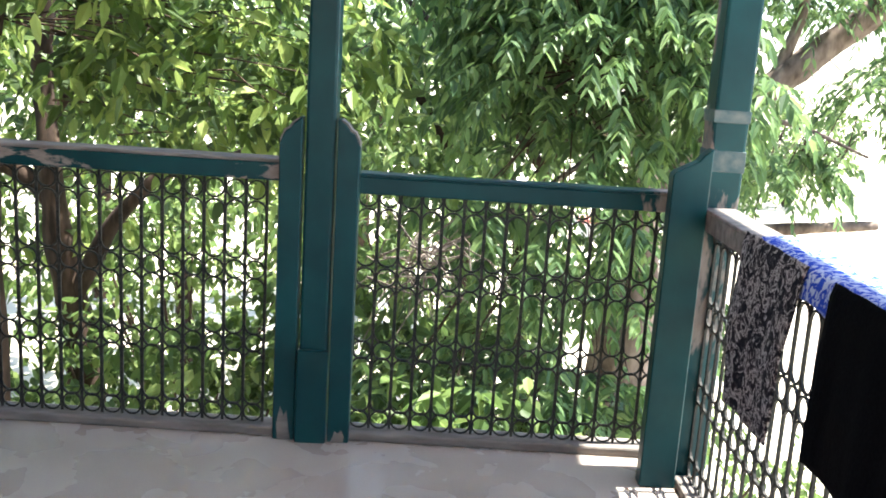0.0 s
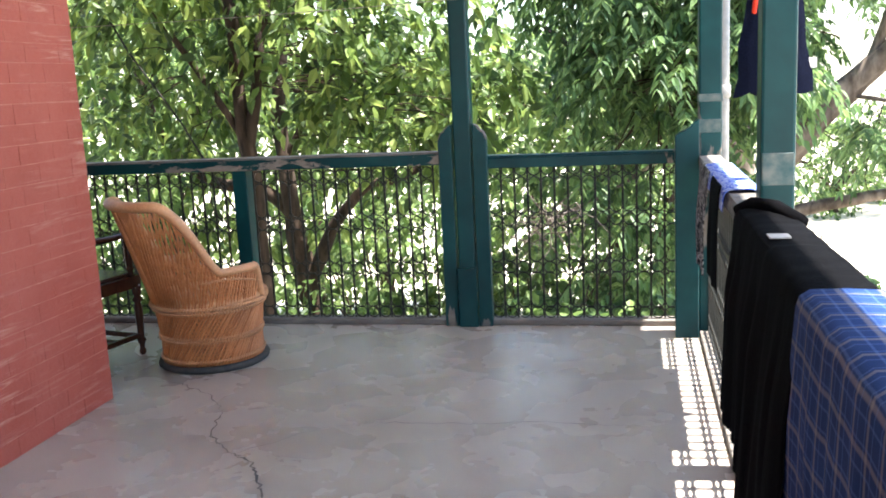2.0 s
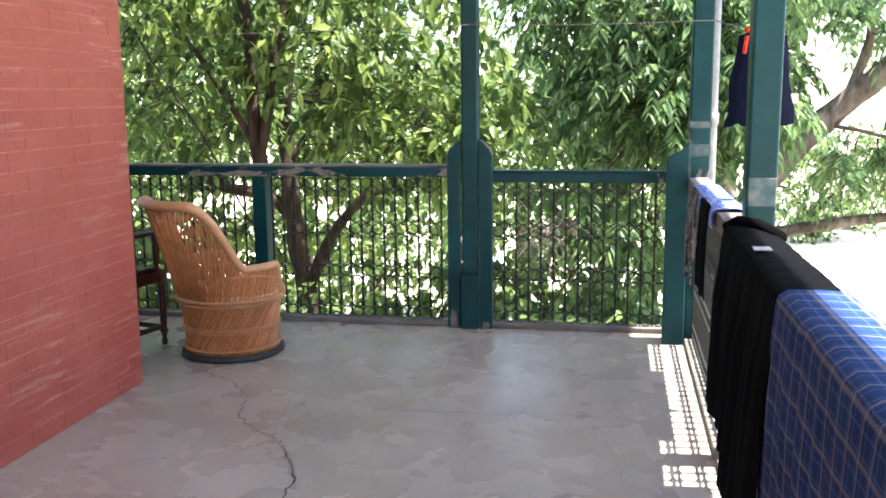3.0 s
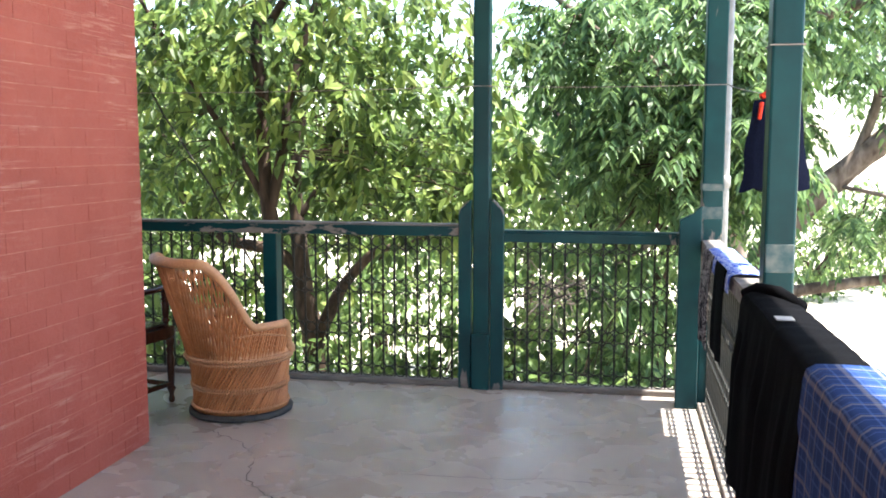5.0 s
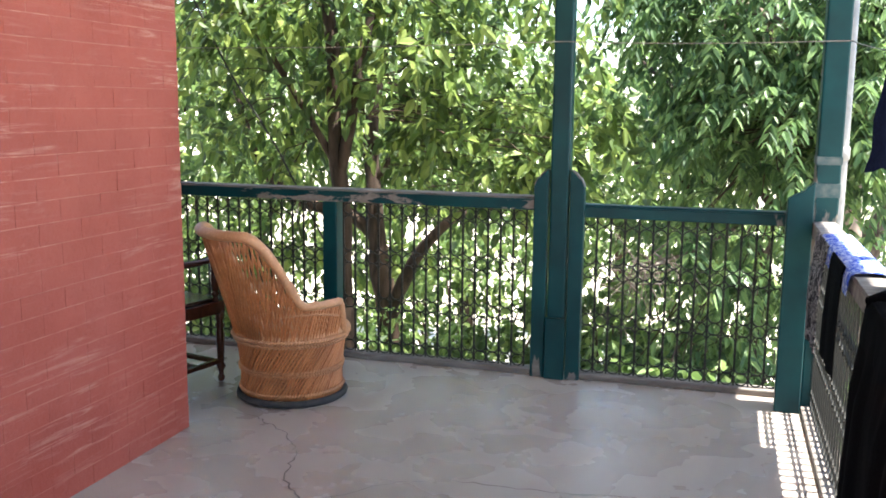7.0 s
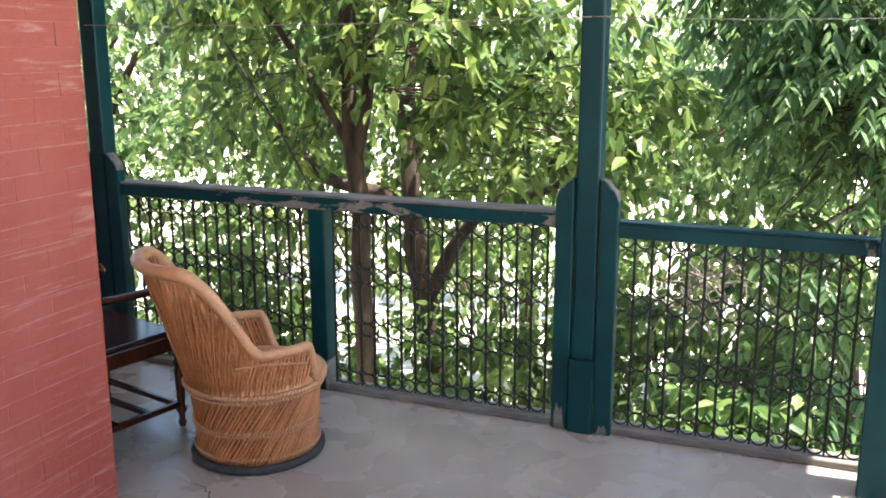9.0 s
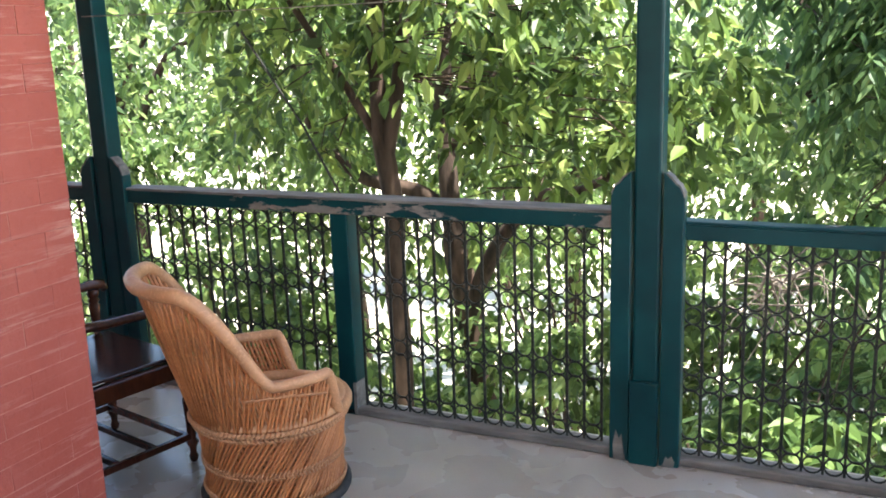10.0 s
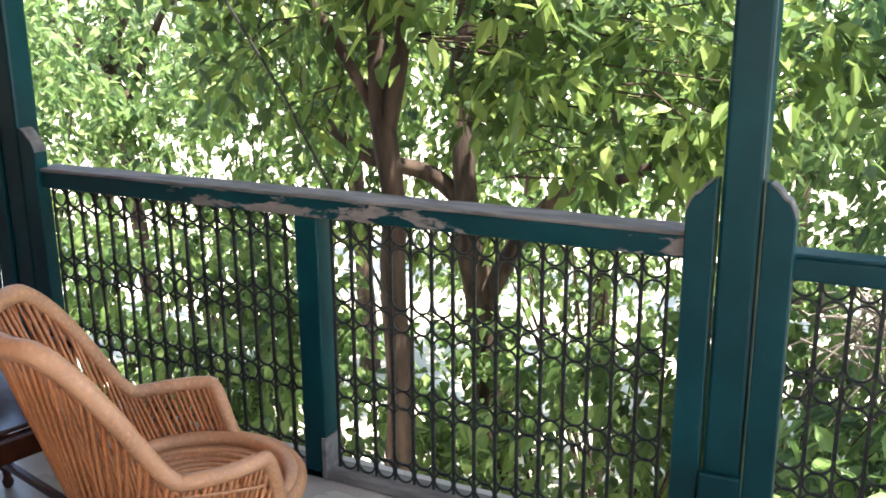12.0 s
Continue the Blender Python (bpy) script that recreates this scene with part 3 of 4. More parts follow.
# ---- drying clothes ----
def check_cloth():
    m, nt, p = mat("blue_check_cloth")
    tc = nt.nodes.new("ShaderNodeTexCoord")
    col = None
    base = mix(nt, noise_tex(nt, tc.outputs["UV"], 9), (0.010, 0.022, 0.075), (0.022, 0.052, 0.165))
    for axis, sc, sh in (("X", 4.2, 0.0), ("Y", 4.2, 0.0), ("X", 8.4, 0.9), ("Y", 8.4, 1.1)):
        w = nt.nodes.new("ShaderNodeTexWave")
        w.wave_type, w.bands_direction = "BANDS", axis
        w.inputs["Scale"].default_value, w.inputs["Phase Offset"].default_value = sc, sh
        w.inputs["Distortion"].default_value = 0.5
        nt.links.new(tc.outputs["UV"], w.inputs["Vector"])
        k = 0.30 if sc < 5 else 0.22
        base = mix(nt, ramp(nt, w.outputs["Fac"], [(0.93, (0, 0, 0)), (0.99, (k, k, k))]), base, (0.30, 0.27, 0.24) if sc < 5 else (0.10, 0.18, 0.42))
    nt.links.new(base, p.inputs["Base Color"])
    p.inputs["Roughness"].default_value = 0.9
    p.inputs["Specular IOR Level"].default_value = 0.05
    bump(nt, p, noise_tex(nt, tc.outputs["UV"], 240, 2), 0.3, 0.002)
    return m


def pattern_cloth():
    m, nt, p = mat("patterned_cloth")
    v = coords(nt)
    f = noise_tex(nt, v, 28, 3, 0.6, 1.5)
    nt.links.new(ramp(nt, f, [(0.42, (0.012, 0.012, 0.016)), (0.5, (0.05, 0.045, 0.05)), (0.56, (0.4, 0.38, 0.38)), (0.62, (0.03, 0.028, 0.034))]), p.inputs["Base Color"])
    p.inputs["Roughness"].default_value = 0.9
    p.inputs["Specular IOR Level"].default_value = 0.05
    return m


def blue_white():
    m, nt, p = mat("blue_white_print")
    v = coords(nt)
    f = noise_tex(nt, v, 34, 2, 0.5, 2.0)
    nt.links.new(ramp(nt, f, [(0.46, (0.02, 0.06, 0.40)), (0.54, (0.35, 0.42, 0.60))]), p.inputs["Base Color"])
    p.inputs["Roughness"].default_value = 0.9
    p.inputs["Specular IOR Level"].default_value = 0.05
    return m


CHECK, PATTERN, BLUE_PRINT = check_cloth(), pattern_cloth(), blue_white()


def draped(name, y0, y1, z_in, z_out, material, label, seed, fold=0.014, lift=0.0, taper=0.0, parent=None, thick=0.004, inside=False, swing=0.0):
    """Cloth hung over the side rail, from y0 to y1 along it, down to z_in inside and z_out outside."""
    bm = bmesh.new()
    uv = bm.loops.layers.uv.new("uv")
    top, xi, xo = 0.976 + lift, -0.006 - lift, 0.126 + lift
    prof = []
    n1 = 22
    for k in range(n1):
        prof.append((xi, z_in + (top - 0.03 - z_in) * k / n1))
    prof += [(xi, top - 0.03), (xi + 0.004, top - 0.010), (xi + 0.02, top + 0.002), ((xi + xo) / 2, top + 0.004), (xo - 0.02, top + 0.002), (xo - 0.004, top - 0.01), (xo, top - 0.03)]
    if inside:
        prof = prof[:n1 + 2] + [(xi + 0.007, top)]
    for k in range(1, 1 if inside else 10):
        prof.append((xo, top - 0.03 + (z_out - top + 0.03) * k / 9))
    ny = max(8, int((y1 - y0) / 0.02))
    rows, dist = [], 0.0
    last = None
    for x, z in prof:
        if last is not None:
            dist += math.hypot(x - last[0], z - last[1])
        last = (x, z)
        row = []
        hang = max(0.0, top - z)
        for j in range(ny + 1):
            y = y0 + (y1 - y0) * j / ny
            amt = min(1.0, hang / 0.25)
            w = noise.noise(Vector((y * 9, z * 1.3, seed * 7.1))) + 0.5 * noise.noise(Vector((y * 24, z * 2.0, seed * 3.3)))
            side = -1 if x < 0.06 else 1
            yy = y + taper * hang * (0.5 - j / ny) + 0.012 * amt * noise.noise(Vector((z * 6, seed, j / ny * 2)))
            zz = z + 0.004 * noise.noise(Vector((y * 14, x * 20, seed)))
            if hang > top - z_in - 0.02:
                zz += 0.03 * noise.noise(Vector((y * 4, seed, 0)))
            inward = swing * hang if side < 0 else 0.0
            row.append((bm.verts.new((x - inward + side * (0.008 * amt + fold * amt * (w + 0.6)), yy, zz)), (y, dist)))
        rows.append(row)
    for a, b in zip(rows, rows[1:]):
        for j in range(ny):
            quad = (a[j], a[j + 1], b[j + 1], b[j])
            f = bm.faces.new([q[0] for q in quad])
            for lp, q in zip(f.loops, quad):
                lp[uv].uv = q[1]
    ob = part(name, bm, material, parent, label, smooth=True)
    so = ob.modifiers.new("thickness", "SOLIDIFY")
    so.thickness = thick
    if parent is None:
        ob.matrix_basis = SIDE
    return ob


trousers = thing("black_trousers", "black trousers drying over the side handrail at the post", "clothing", SIDE)
draped("trouser_leg", -2.88, -2.20, 0.35, 0.60, BLACK_CLOTH, "", 1, 0.024, 0.008, 0.10, trousers, inside=True, swing=0.03)
draped("trouser_leg", -3.40, -2.87, 0.30, 0.45, BLACK_CLOTH, "", 2, 0.02, 0.012, 0.05, trousers, swing=0.05)
draped("seat_cloth", -3.38, -2.18, 0.86, 0.55, BLACK_CLOTH, "", 7, 0.012, 0.010, 0.0, trousers)
part("waistband", tubed([(-0.012, -2.19, 0.975), (0.03, -2.22, 1.004), (0.08, -2.31, 1.006), (0.13, -2.46, 0.982)], 0.022, 8), BLACK_CLOTH, trousers, "rolled waistband", smooth=True)
part("white_label", boxed(0.0, 0.05, -2.80, -2.74, 0.997, 1.000), LABEL_CLOTH, trousers, "small white sewn label")
tagged(draped("checked_cloth", -4.95, -3.36, 0.04, 0.35, CHECK, "", 3, 0.012, 0.018), "blue checked cotton cloth drying over the side handrail", "cloth")
tagged(draped("printed_cloth", -1.72, -0.72, 0.90, 0.82, BLUE_PRINT, "", 4, 0.004, 0.004), "blue and white printed cloth folded over the handrail", "cloth")
tagged(draped("patterned_scarf", -1.10, -0.66, 0.52, 0.75, PATTERN, "", 5, 0.012, 0.010, 0.25, inside=True), "dark patterned scarf hanging from the side handrail", "cloth")
tagged(draped("black_scarf", -1.62, -1.25, 0.58, 0.75, BLACK_CLOTH, "", 6, 0.010, 0.010, inside=True), "black cloth hanging from the side handrail", "cloth")


def line_between(name, a, b, sag, label):
    a, b = Vector(a), Vector(b)
    pts = []
    for k in range(17):
        q = k / 16
        p = a.lerp(b, q)
        p.z -= sag * 4 * q * (1 - q)
        pts.append(p)
    return tagged(part(name, tubed(pts, 0.0026, 5), WIRE, smooth=True), label, "wire")


near_at = SIDE @ Vector((0.134, -NEAR, 0))
corner_at = SIDE @ Vector((0.065, -0.09, 0))
line_between("clothes_line", (LEFT, FAR - 0.078, 1.85), (MID, FAR - 0.078, 1.86), 0.015, "thin wire clothes line strung between posts")
line_between("clothes_line", (MID, FAR - 0.078, 1.86), (corner_at.x - 0.05, corner_at.y - 0.065, 1.84), 0.01, "thin wire clothes line strung between posts")
peg = SIDE @ Vector((0.20, -1.39, 1.712))
line_between("clothes_line", (corner_at.x + 0.06, corner_at.y - 0.05, 1.84), peg, 0.01, "slack clothes line along the side railing")
line_between("clothes_line", peg, (near_at.x + 0.06, near_at.y + 0.05, 1.86), 0.01, "slack clothes line along the side railing")
for p, z in ((corner_at, 1.84), (near_at, 1.86), (Vector((MID, FAR - 0.015, 0)), 1.86)):
    h = 0.0625 if p is not near_at else 0.060
    h = 0.0555 if p.x < 0 else h
    ring = [Vector((sx * h, sy * h, 0)) + p + Vector((0, 0, z)) for sx, sy in ((-1, -1), (1, -1), (1, 1), (-1, 1))]
    tagged(part("wire_tie", tubed(ring, 0.003, 5, closed=True), WIRE), "wire turn tied round a post", "wire")

jacket = thing("hanging_jacket", "dark jacket with a red collar hung on the line", "clothing", SIDE @ pose(0.20, -1.39, 1.71, 0, 0, 118))


def hung(w0, w1, h, seed, t=0.03):
    b = bmesh.new()
    nx, nz = 14, 16
    sides = []
    for s in (-1, 1):
        g = []
        for k in range(nz + 1):
            q = k / nz
            w = w0 + (w1 - w0) * q
            row = []
            for j in range(nx + 1):
                u = j / nx - 0.5
                y = u * w + 0.02 * noise.noise(Vector((q * 3, seed, 0)))
                x = s * t * math.sqrt(max(0, 1 - (2 * u) ** 2)) * (0.35 + 0.65 * min(1, q * 3)) + 0.02 * q * noise.noise(Vector((u * 8, q * 2, seed)))
                z = -q * h + 0.05 * abs(u) * -1 * (1 - q) + 0.02 * noise.noise(Vector((u * 5, seed * 2, 1))) * (q > 0.95)
                row.append(b.verts.new((x, y, z)))
            g.append(row)
        for a, c in zip(g, g[1:]):
            for j in range(nx):
                b.faces.new((a[j], a[j + 1], c[j + 1], c[j]))
        sides.append(g)
    bmesh.ops.remove_doubles(b, verts=b.verts[:], dist=0.0015)
    return b


part("body", hung(0.24, 0.36, 0.40, 2.0), NAVY_CLOTH, jacket, smooth=True)
part("collar", tubed([(0.0, 0.085, -0.005), (0.0, 0.03, 0.012), (0.0, -0.04, 0.01)], [0.012, 0.017, 0.012], 8), RED_CLOTH, jacket, "red collar", smooth=True)
part("red_trim", tubed([(-0.028, 0.10, -0.03), (-0.034, 0.115, -0.10)], 0.009, 6), RED_CLOTH, jacket, "red trim", smooth=True)
part("white_tag", boxed(-0.012, 0.012, -0.185, -0.145, -0.31, -0.27, 0.003), LABEL_CLOTH, jacket, "white striped cuff")


# ---- window in the brick wall ----
window = thing("window_1", "blue-grey painted wooden window in the brick wall", "window", HOUSE, kind="structure")
for a, b2, c, d in ((WY0, WY0 + 0.08, WZ0, WZ1), (WY1 - 0.08, WY1, WZ0, WZ1), (WY0 + 0.08, WY1 - 0.08, WZ0, WZ0 + 0.08), (WY0 + 0.08, WY1 - 0.08, WZ1 - 0.08, WZ1)):
    part("window_frame", boxed(-0.10, -0.03, a, b2, c, d, 0.006), BLUE_FRAME, window)
part("shutter", boxed(-0.085, -0.055, WY0 + 0.082, (WY0 + WY1) / 2 - 0.003, WZ0 + 0.082, WZ1 - 0.082, 0.004), BLUE_FRAME, window)
part("shutter", boxed(-0.085, -0.055, (WY0 + WY1) / 2 + 0.003, WY1 - 0.082, WZ0 + 0.082, WZ1 - 0.082, 0.004), BLUE_FRAME, window)

# ---- outdoors ----
def garden(p):
    """From the garden's own slightly skewed grid to the veranda's axes."""
    x, y, z = p
    return Vector((x + 0.073 + 0.085 * (y - 3.4), 3.4 + 0.934 * (y - 3.4), z + 0.07))


ground = tagged(part("ground", boxed(-400, 400, -300, 900, -3.4, -3.2), GROUND), "pale dry sunlit earth below the veranda", "ground", kind="structure")


def leaf_mass(name, base, way, size, width, material, parent, seed, droop=0.5, fold=0.25, label=""):
    """Leaves as one mesh: at each base a six-cornered blade, folded along its rib."""
    rng = np.random.default_rng(seed)
    n = len(base)
    d = way / np.linalg.norm(way, axis=1, keepdims=True)
    up = np.tile(np.array([0, 0, 1.0]), (n, 1)) + rng.normal(0, 0.45, (n, 3))
    side = np.cross(d, up)
    side /= np.linalg.norm(side, axis=1, keepdims=True) + 1e-9
    nrm = np.cross(side, d)
    ln = (size * rng.uniform(0.6, 1.25, n))[:, None]
    wd = ln * width
    sag = np.array([0, 0, -1.0]) * ln * 0.18 * droop
    v = np.stack([base, base + d * ln * 0.30 + side * wd + nrm * wd * fold, base + d * ln * 0.68 + side * wd * 0.72 + nrm * wd * fold + sag * 0.5,
                  base + d * ln + sag, base + d * ln * 0.68 - side * wd * 0.72 + nrm * wd * fold + sag * 0.5, base + d * ln * 0.30 - side * wd + nrm * wd * fold], axis=1).reshape(-1, 3)
    k = np.arange(n)[:, None] * 6
    faces = np.concatenate([k + np.array([0, 1, 2, 3]), k + np.array([0, 3, 4, 5])], axis=1).reshape(-1, 4)
    me = bpy.data.meshes.new(name)
    me.from_pydata(v.tolist(), [], faces.tolist())
    me.materials.append(material)
    ob = new(name, me)
    ob.parent = parent
    return tagged(ob, label)


def cluster_points(blobs, seed, per=14, spread=0.22):
    """Shoots inside lopsided blobs (x, y, z, rx, ry, rz, shoots); leaves along each shoot."""
    rng = np.random.default_rng(seed)
    base, way, roots = [], [], []
    for x, y, z, rx, ry, rz, count in blobs:
        p = rng.normal(0, 1, (count, 3))
        p /= np.linalg.norm(p, axis=1, keepdims=True)
        p *= rng.uniform(0.15, 1, (count, 1)) ** 0.45
        c = p * (rx, ry, rz) + (x, y, z)
        out = p * (1, 1, 0.3) + rng.normal(0, 0.5, (count, 3)) + (0, 0, -0.15)
        out /= np.linalg.norm(out, axis=1, keepdims=True)
        q = rng.uniform(0, 1, (count, per, 1))
        b = c[:, None, :] + out[:, None, :] * q * spread * 1.6 + rng.normal(0, spread * 0.22, (count, per, 3)) + q * q * np.array([0, 0, -0.5 * spread])
        w = out[:, None, :] * 0.5 + rng.normal(0, 0.6, (count, per, 3)) + (0, 0, -0.55)
        base.append(b.reshape(-1, 3))
        way.append(w.reshape(-1, 3))
        roots.append((c, out))
    return np.concatenate(base), np.concatenate(way), roots


def limb(name, pts, r0, r1, material, parent, seed=0, sides=9):
    """A tapered limb through the given points, with a slight waver."""
    pts = [Vector(p) for p in pts]
    fine = []
    for i in range(len(pts) - 1):
        p0, p1, p2, p3 = pts[max(0, i - 1)], pts[i], pts[i + 1], pts[min(len(pts) - 1, i + 2)]
        for k in range(7):
            t = k / 7
            fine.append(0.5 * ((2 * p1) + (p2 - p0) * t + (2 * p0 - 5 * p1 + 4 * p2 - p3) * t * t + (3 * p1 - p0 - 3 * p2 + p3) * t ** 3))
    fine.append(pts[-1])
    n = len(fine)
    for k, p in enumerate(fine):
        p += Vector((noise.noise(p * 1.7 + Vector((seed, 0, 0))), noise.noise(p * 1.7 + Vector((0, seed, 5))), 0)) * 0.03
    radii = [(r0 + (r1 - r0) * (k / (n - 1)) ** 0.8) * (1 + 0.12 * noise.noise(fine[k] * 4)) for k in range(n)]
    return part(name, tubed(fine, radii, sides, wobble=0.25), material, parent, smooth=True)


def twigs(roots, parent, anchors, seed, material=BARK, r=0.007, share=0.35):
    """Thin twigs from the limbs' ends to the shoots."""
    rng = np.random.default_rng(seed)
    bm = bmesh.new()
    anchors = [Vector(a) for a in anchors]
    for c, out in roots:
        for p, o in zip(c, out):
            if rng.uniform() > share:
                continue
            p, o = Vector(p), Vector(o)
            a = min(anchors, key=lambda q: (q - p).length)
            s = p.lerp(a, min(1.0, 0.55 / max(0.01, (a - p).length)))
            mid = s.lerp(p, 0.5) + Vector(rng.normal(0, 0.04, 3))
            tube(bm, [s, mid, p, p + o * 0.2], [r, r * 0.8, r * 0.6, r * 0.3], 3)
    return tagged(part("twig", bm, material, parent), kind="stuff")


def tree(name, label, limbs, blobs, material, size, width, seed, bark=BARK, per=14, spread=0.22, share=0.35):
    limbs = [([garden(p) for p in pts], r0, r1) for pts, r0, r1 in limbs]
    blobs = [(*garden(b[:3]), *b[3:]) for b in blobs]
    t = thing(name, label, "tree", pose(*limbs[0][0][0]))
    inv = t.matrix_basis.inverted()
    anchors = []
    for k, (pts, r0, r1) in enumerate(limbs):
        ob = limb("trunk" if k == 0 else "limb", pts, r0, r1, bark, t, seed + k)
        ob.matrix_parent_inverse = inv
        anchors += [Vector(a).lerp(Vector(b), q / 3) for a, b in zip(pts[:-1], pts[1:]) for q in (1, 2, 3)]
    base, way, roots = cluster_points(blobs, seed, per, spread)
    ob = leaf_mass("crown", base, way, size, width, material, t, seed)
    ob.matrix_parent_inverse = inv
    ob = twigs(roots, t, anchors, seed, bark, share=share)
    ob.matrix_parent_inverse = inv
    return t


# broad-leaved tree close to the railing
tree("walnut_tree", "leafy broad-leaved tree with forked brown trunk by the veranda",
     [([(-2.95, 5.2, -3.2), (-2.93, 5.2, -1.0), (-2.95, 5.2, 0.6), (-3.0, 5.2, 1.1), (-3.04, 5.25, 1.7), (-3.1, 5.3, 2.4), (-3.0, 5.4, 3.4)], 0.085, 0.045),
      ([(-2.98, 5.2, 0.9), (-2.86, 5.2, 1.4), (-2.8, 5.35, 2.1), (-2.5, 5.5, 3.0)], 0.06, 0.03),
      ([(-3.0, 5.2, 1.0), (-3.2, 5.15, 1.35), (-3.5, 5.0, 1.9), (-3.9, 4.9, 2.6)], 0.035, 0.015),
      ([(-3.05, 5.3, 2.4), (-2.5, 5.0, 2.8), (-1.8, 4.8, 3.0), (-1.2, 4.8, 2.9)], 0.04, 0.015)],
     [(-2.8, 5.2, 2.5, 1.3, 0.8, 0.5, 120), (-3.5, 5.3, 2.0, 0.75, 0.8, 0.5, 50), (-2.3, 5.3, 1.75, 0.6, 0.6, 0.5, 60), (-1.6, 5.2, 2.2, 0.6, 0.8, 0.5, 24), (-4.2, 5.6, 2.4, 0.9, 1.0, 0.6, 60), (-2.0, 5.8, 1.2, 0.7, 0.6, 0.45, 70), (-1.35, 5.6, 1.3, 0.4, 0.5, 0.5, 26), (-3.9, 5.9, 1.3, 0.7, 0.6, 0.5, 60)],
     LEAF_BROAD, 0.135, 0.23, 3)
# dark leaning tree behind it
tree("crooked_tree", "dark crooked tree with spreading low limbs",
     [([(-3.1, 7.0, -3.2), (-3.3, 7.1, -1.2), (-3.45, 7.1, -0.2), (-3.5, 7.1, 0.3), (-3.6, 7.2, 1.1), (-3.5, 7.3, 2.2)], 0.17, 0.05),
      ([(-3.45, 7.1, 0.0), (-3.75, 7.1, 0.35), (-4.3, 7.0, 0.5), (-4.75, 7.0, 0.95), (-5.0, 7.0, 1.7)], 0.085, 0.03),
      ([(-3.45, 7.1, -0.75), (-3.1, 7.0, -0.1), (-2.85, 6.95, 0.22), (-2.6, 6.9, 0.42), (-2.3, 6.9, 0.47), (-1.9, 6.9, 0.7)], 0.075, 0.03),
      ([(-3.55, 7.15, 0.7), (-3.0, 7.3, 1.6), (-2.6, 7.4, 2.4)], 0.04, 0.015)],
     [(-3.7, 7.7, 2.1, 1.7, 1.0, 0.9, 110), (-5.2, 7.4, 1.9, 1.2, 1.0, 1.0, 80), (-1.6, 7.2, 1.1, 0.8, 0.7, 0.6, 28), (-4.2, 8.0, 0.2, 1.3, 0.9, 0.7, 60), (-2.9, 8.2, 0.9, 1.3, 0.7, 0.6, 90)],
     LEAF_BROAD, 0.14, 0.24, 17)


def frond_tree(name, label, limbs, blobs, seed, size=0.105, fronds_droop=0.55):
    """A tree of feathery leaves: rows of narrow leaflets along drooping stalks."""
    limbs = [([garden(p) for p in pts], r0, r1) for pts, r0, r1 in limbs]
    blobs = [(*garden(b[:3]), *b[3:]) for b in blobs]
    t = thing(name, label, "tree", pose(*limbs[0][0][0]))
    inv = t.matrix_basis.inverted()
    anchors = []
    for k, (pts, r0, r1) in enumerate(limbs):
        ob = limb("trunk" if k == 0 else "limb", pts, r0, r1, BARK_PALE, t, seed + k)
        ob.matrix_parent_inverse = inv
        anchors += [Vector(a).lerp(Vector(b), q / 3) for a, b in zip(pts[:-1], pts[1:]) for q in (1, 2, 3)]
    rng = np.random.default_rng(seed)
    bases, ways, roots = [], [], []
    for x, y, z, rx, ry, rz, count in blobs:
        p = rng.normal(0, 1, (count, 3))
        p /= np.linalg.norm(p, axis=1, keepdims=True)
        p *= rng.uniform(0.2, 1, (count, 1)) ** 0.45
        c = p * (rx, ry, rz) + (x, y, z)
        o = p * (1, 1, 0.2) + rng.normal(0, 0.5, (count, 3))
        o[:, 2] = o[:, 2] * 0.4 + 0.1
        o /= np.linalg.norm(o, axis=1, keepdims=True)
        roots.append((c, o))
        for f in range(3):
            oo = o + rng.normal(0, 0.55, (count, 3))
            oo /= np.linalg.norm(oo, axis=1, keepdims=True)
            side = np.cross(oo, (0, 0, 1.0))
            side /= np.linalg.norm(side, axis=1, keepdims=True) + 1e-9
            for k in range(1, 8):
                q = k / 7
                at = c + oo * q * 0.34 + np.array([0, 0, -1.0]) * (q * q * 0.34 * fronds_droop)
                tang = oo + np.array([0, 0, -1.0]) * 2 * q * fronds_droop
                for s in (-1, 1):
                    bases.append(at + rng.normal(0, 0.006, (count, 3)))
                    ways.append(side * s * 0.8 + tang * 0.55 + (0, 0, -0.35) + rng.normal(0, 0.14, (count, 3)))
    ob = leaf_mass("crown", np.concatenate(bases), np.concatenate(ways), size, 0.19, LEAF_LANCE, t, seed, droop=1.2)
    ob.matrix_parent_inverse = inv
    ob = twigs(roots, t, anchors, seed, BARK, share=0.5)
    ob.matrix_parent_inverse = inv
    return t


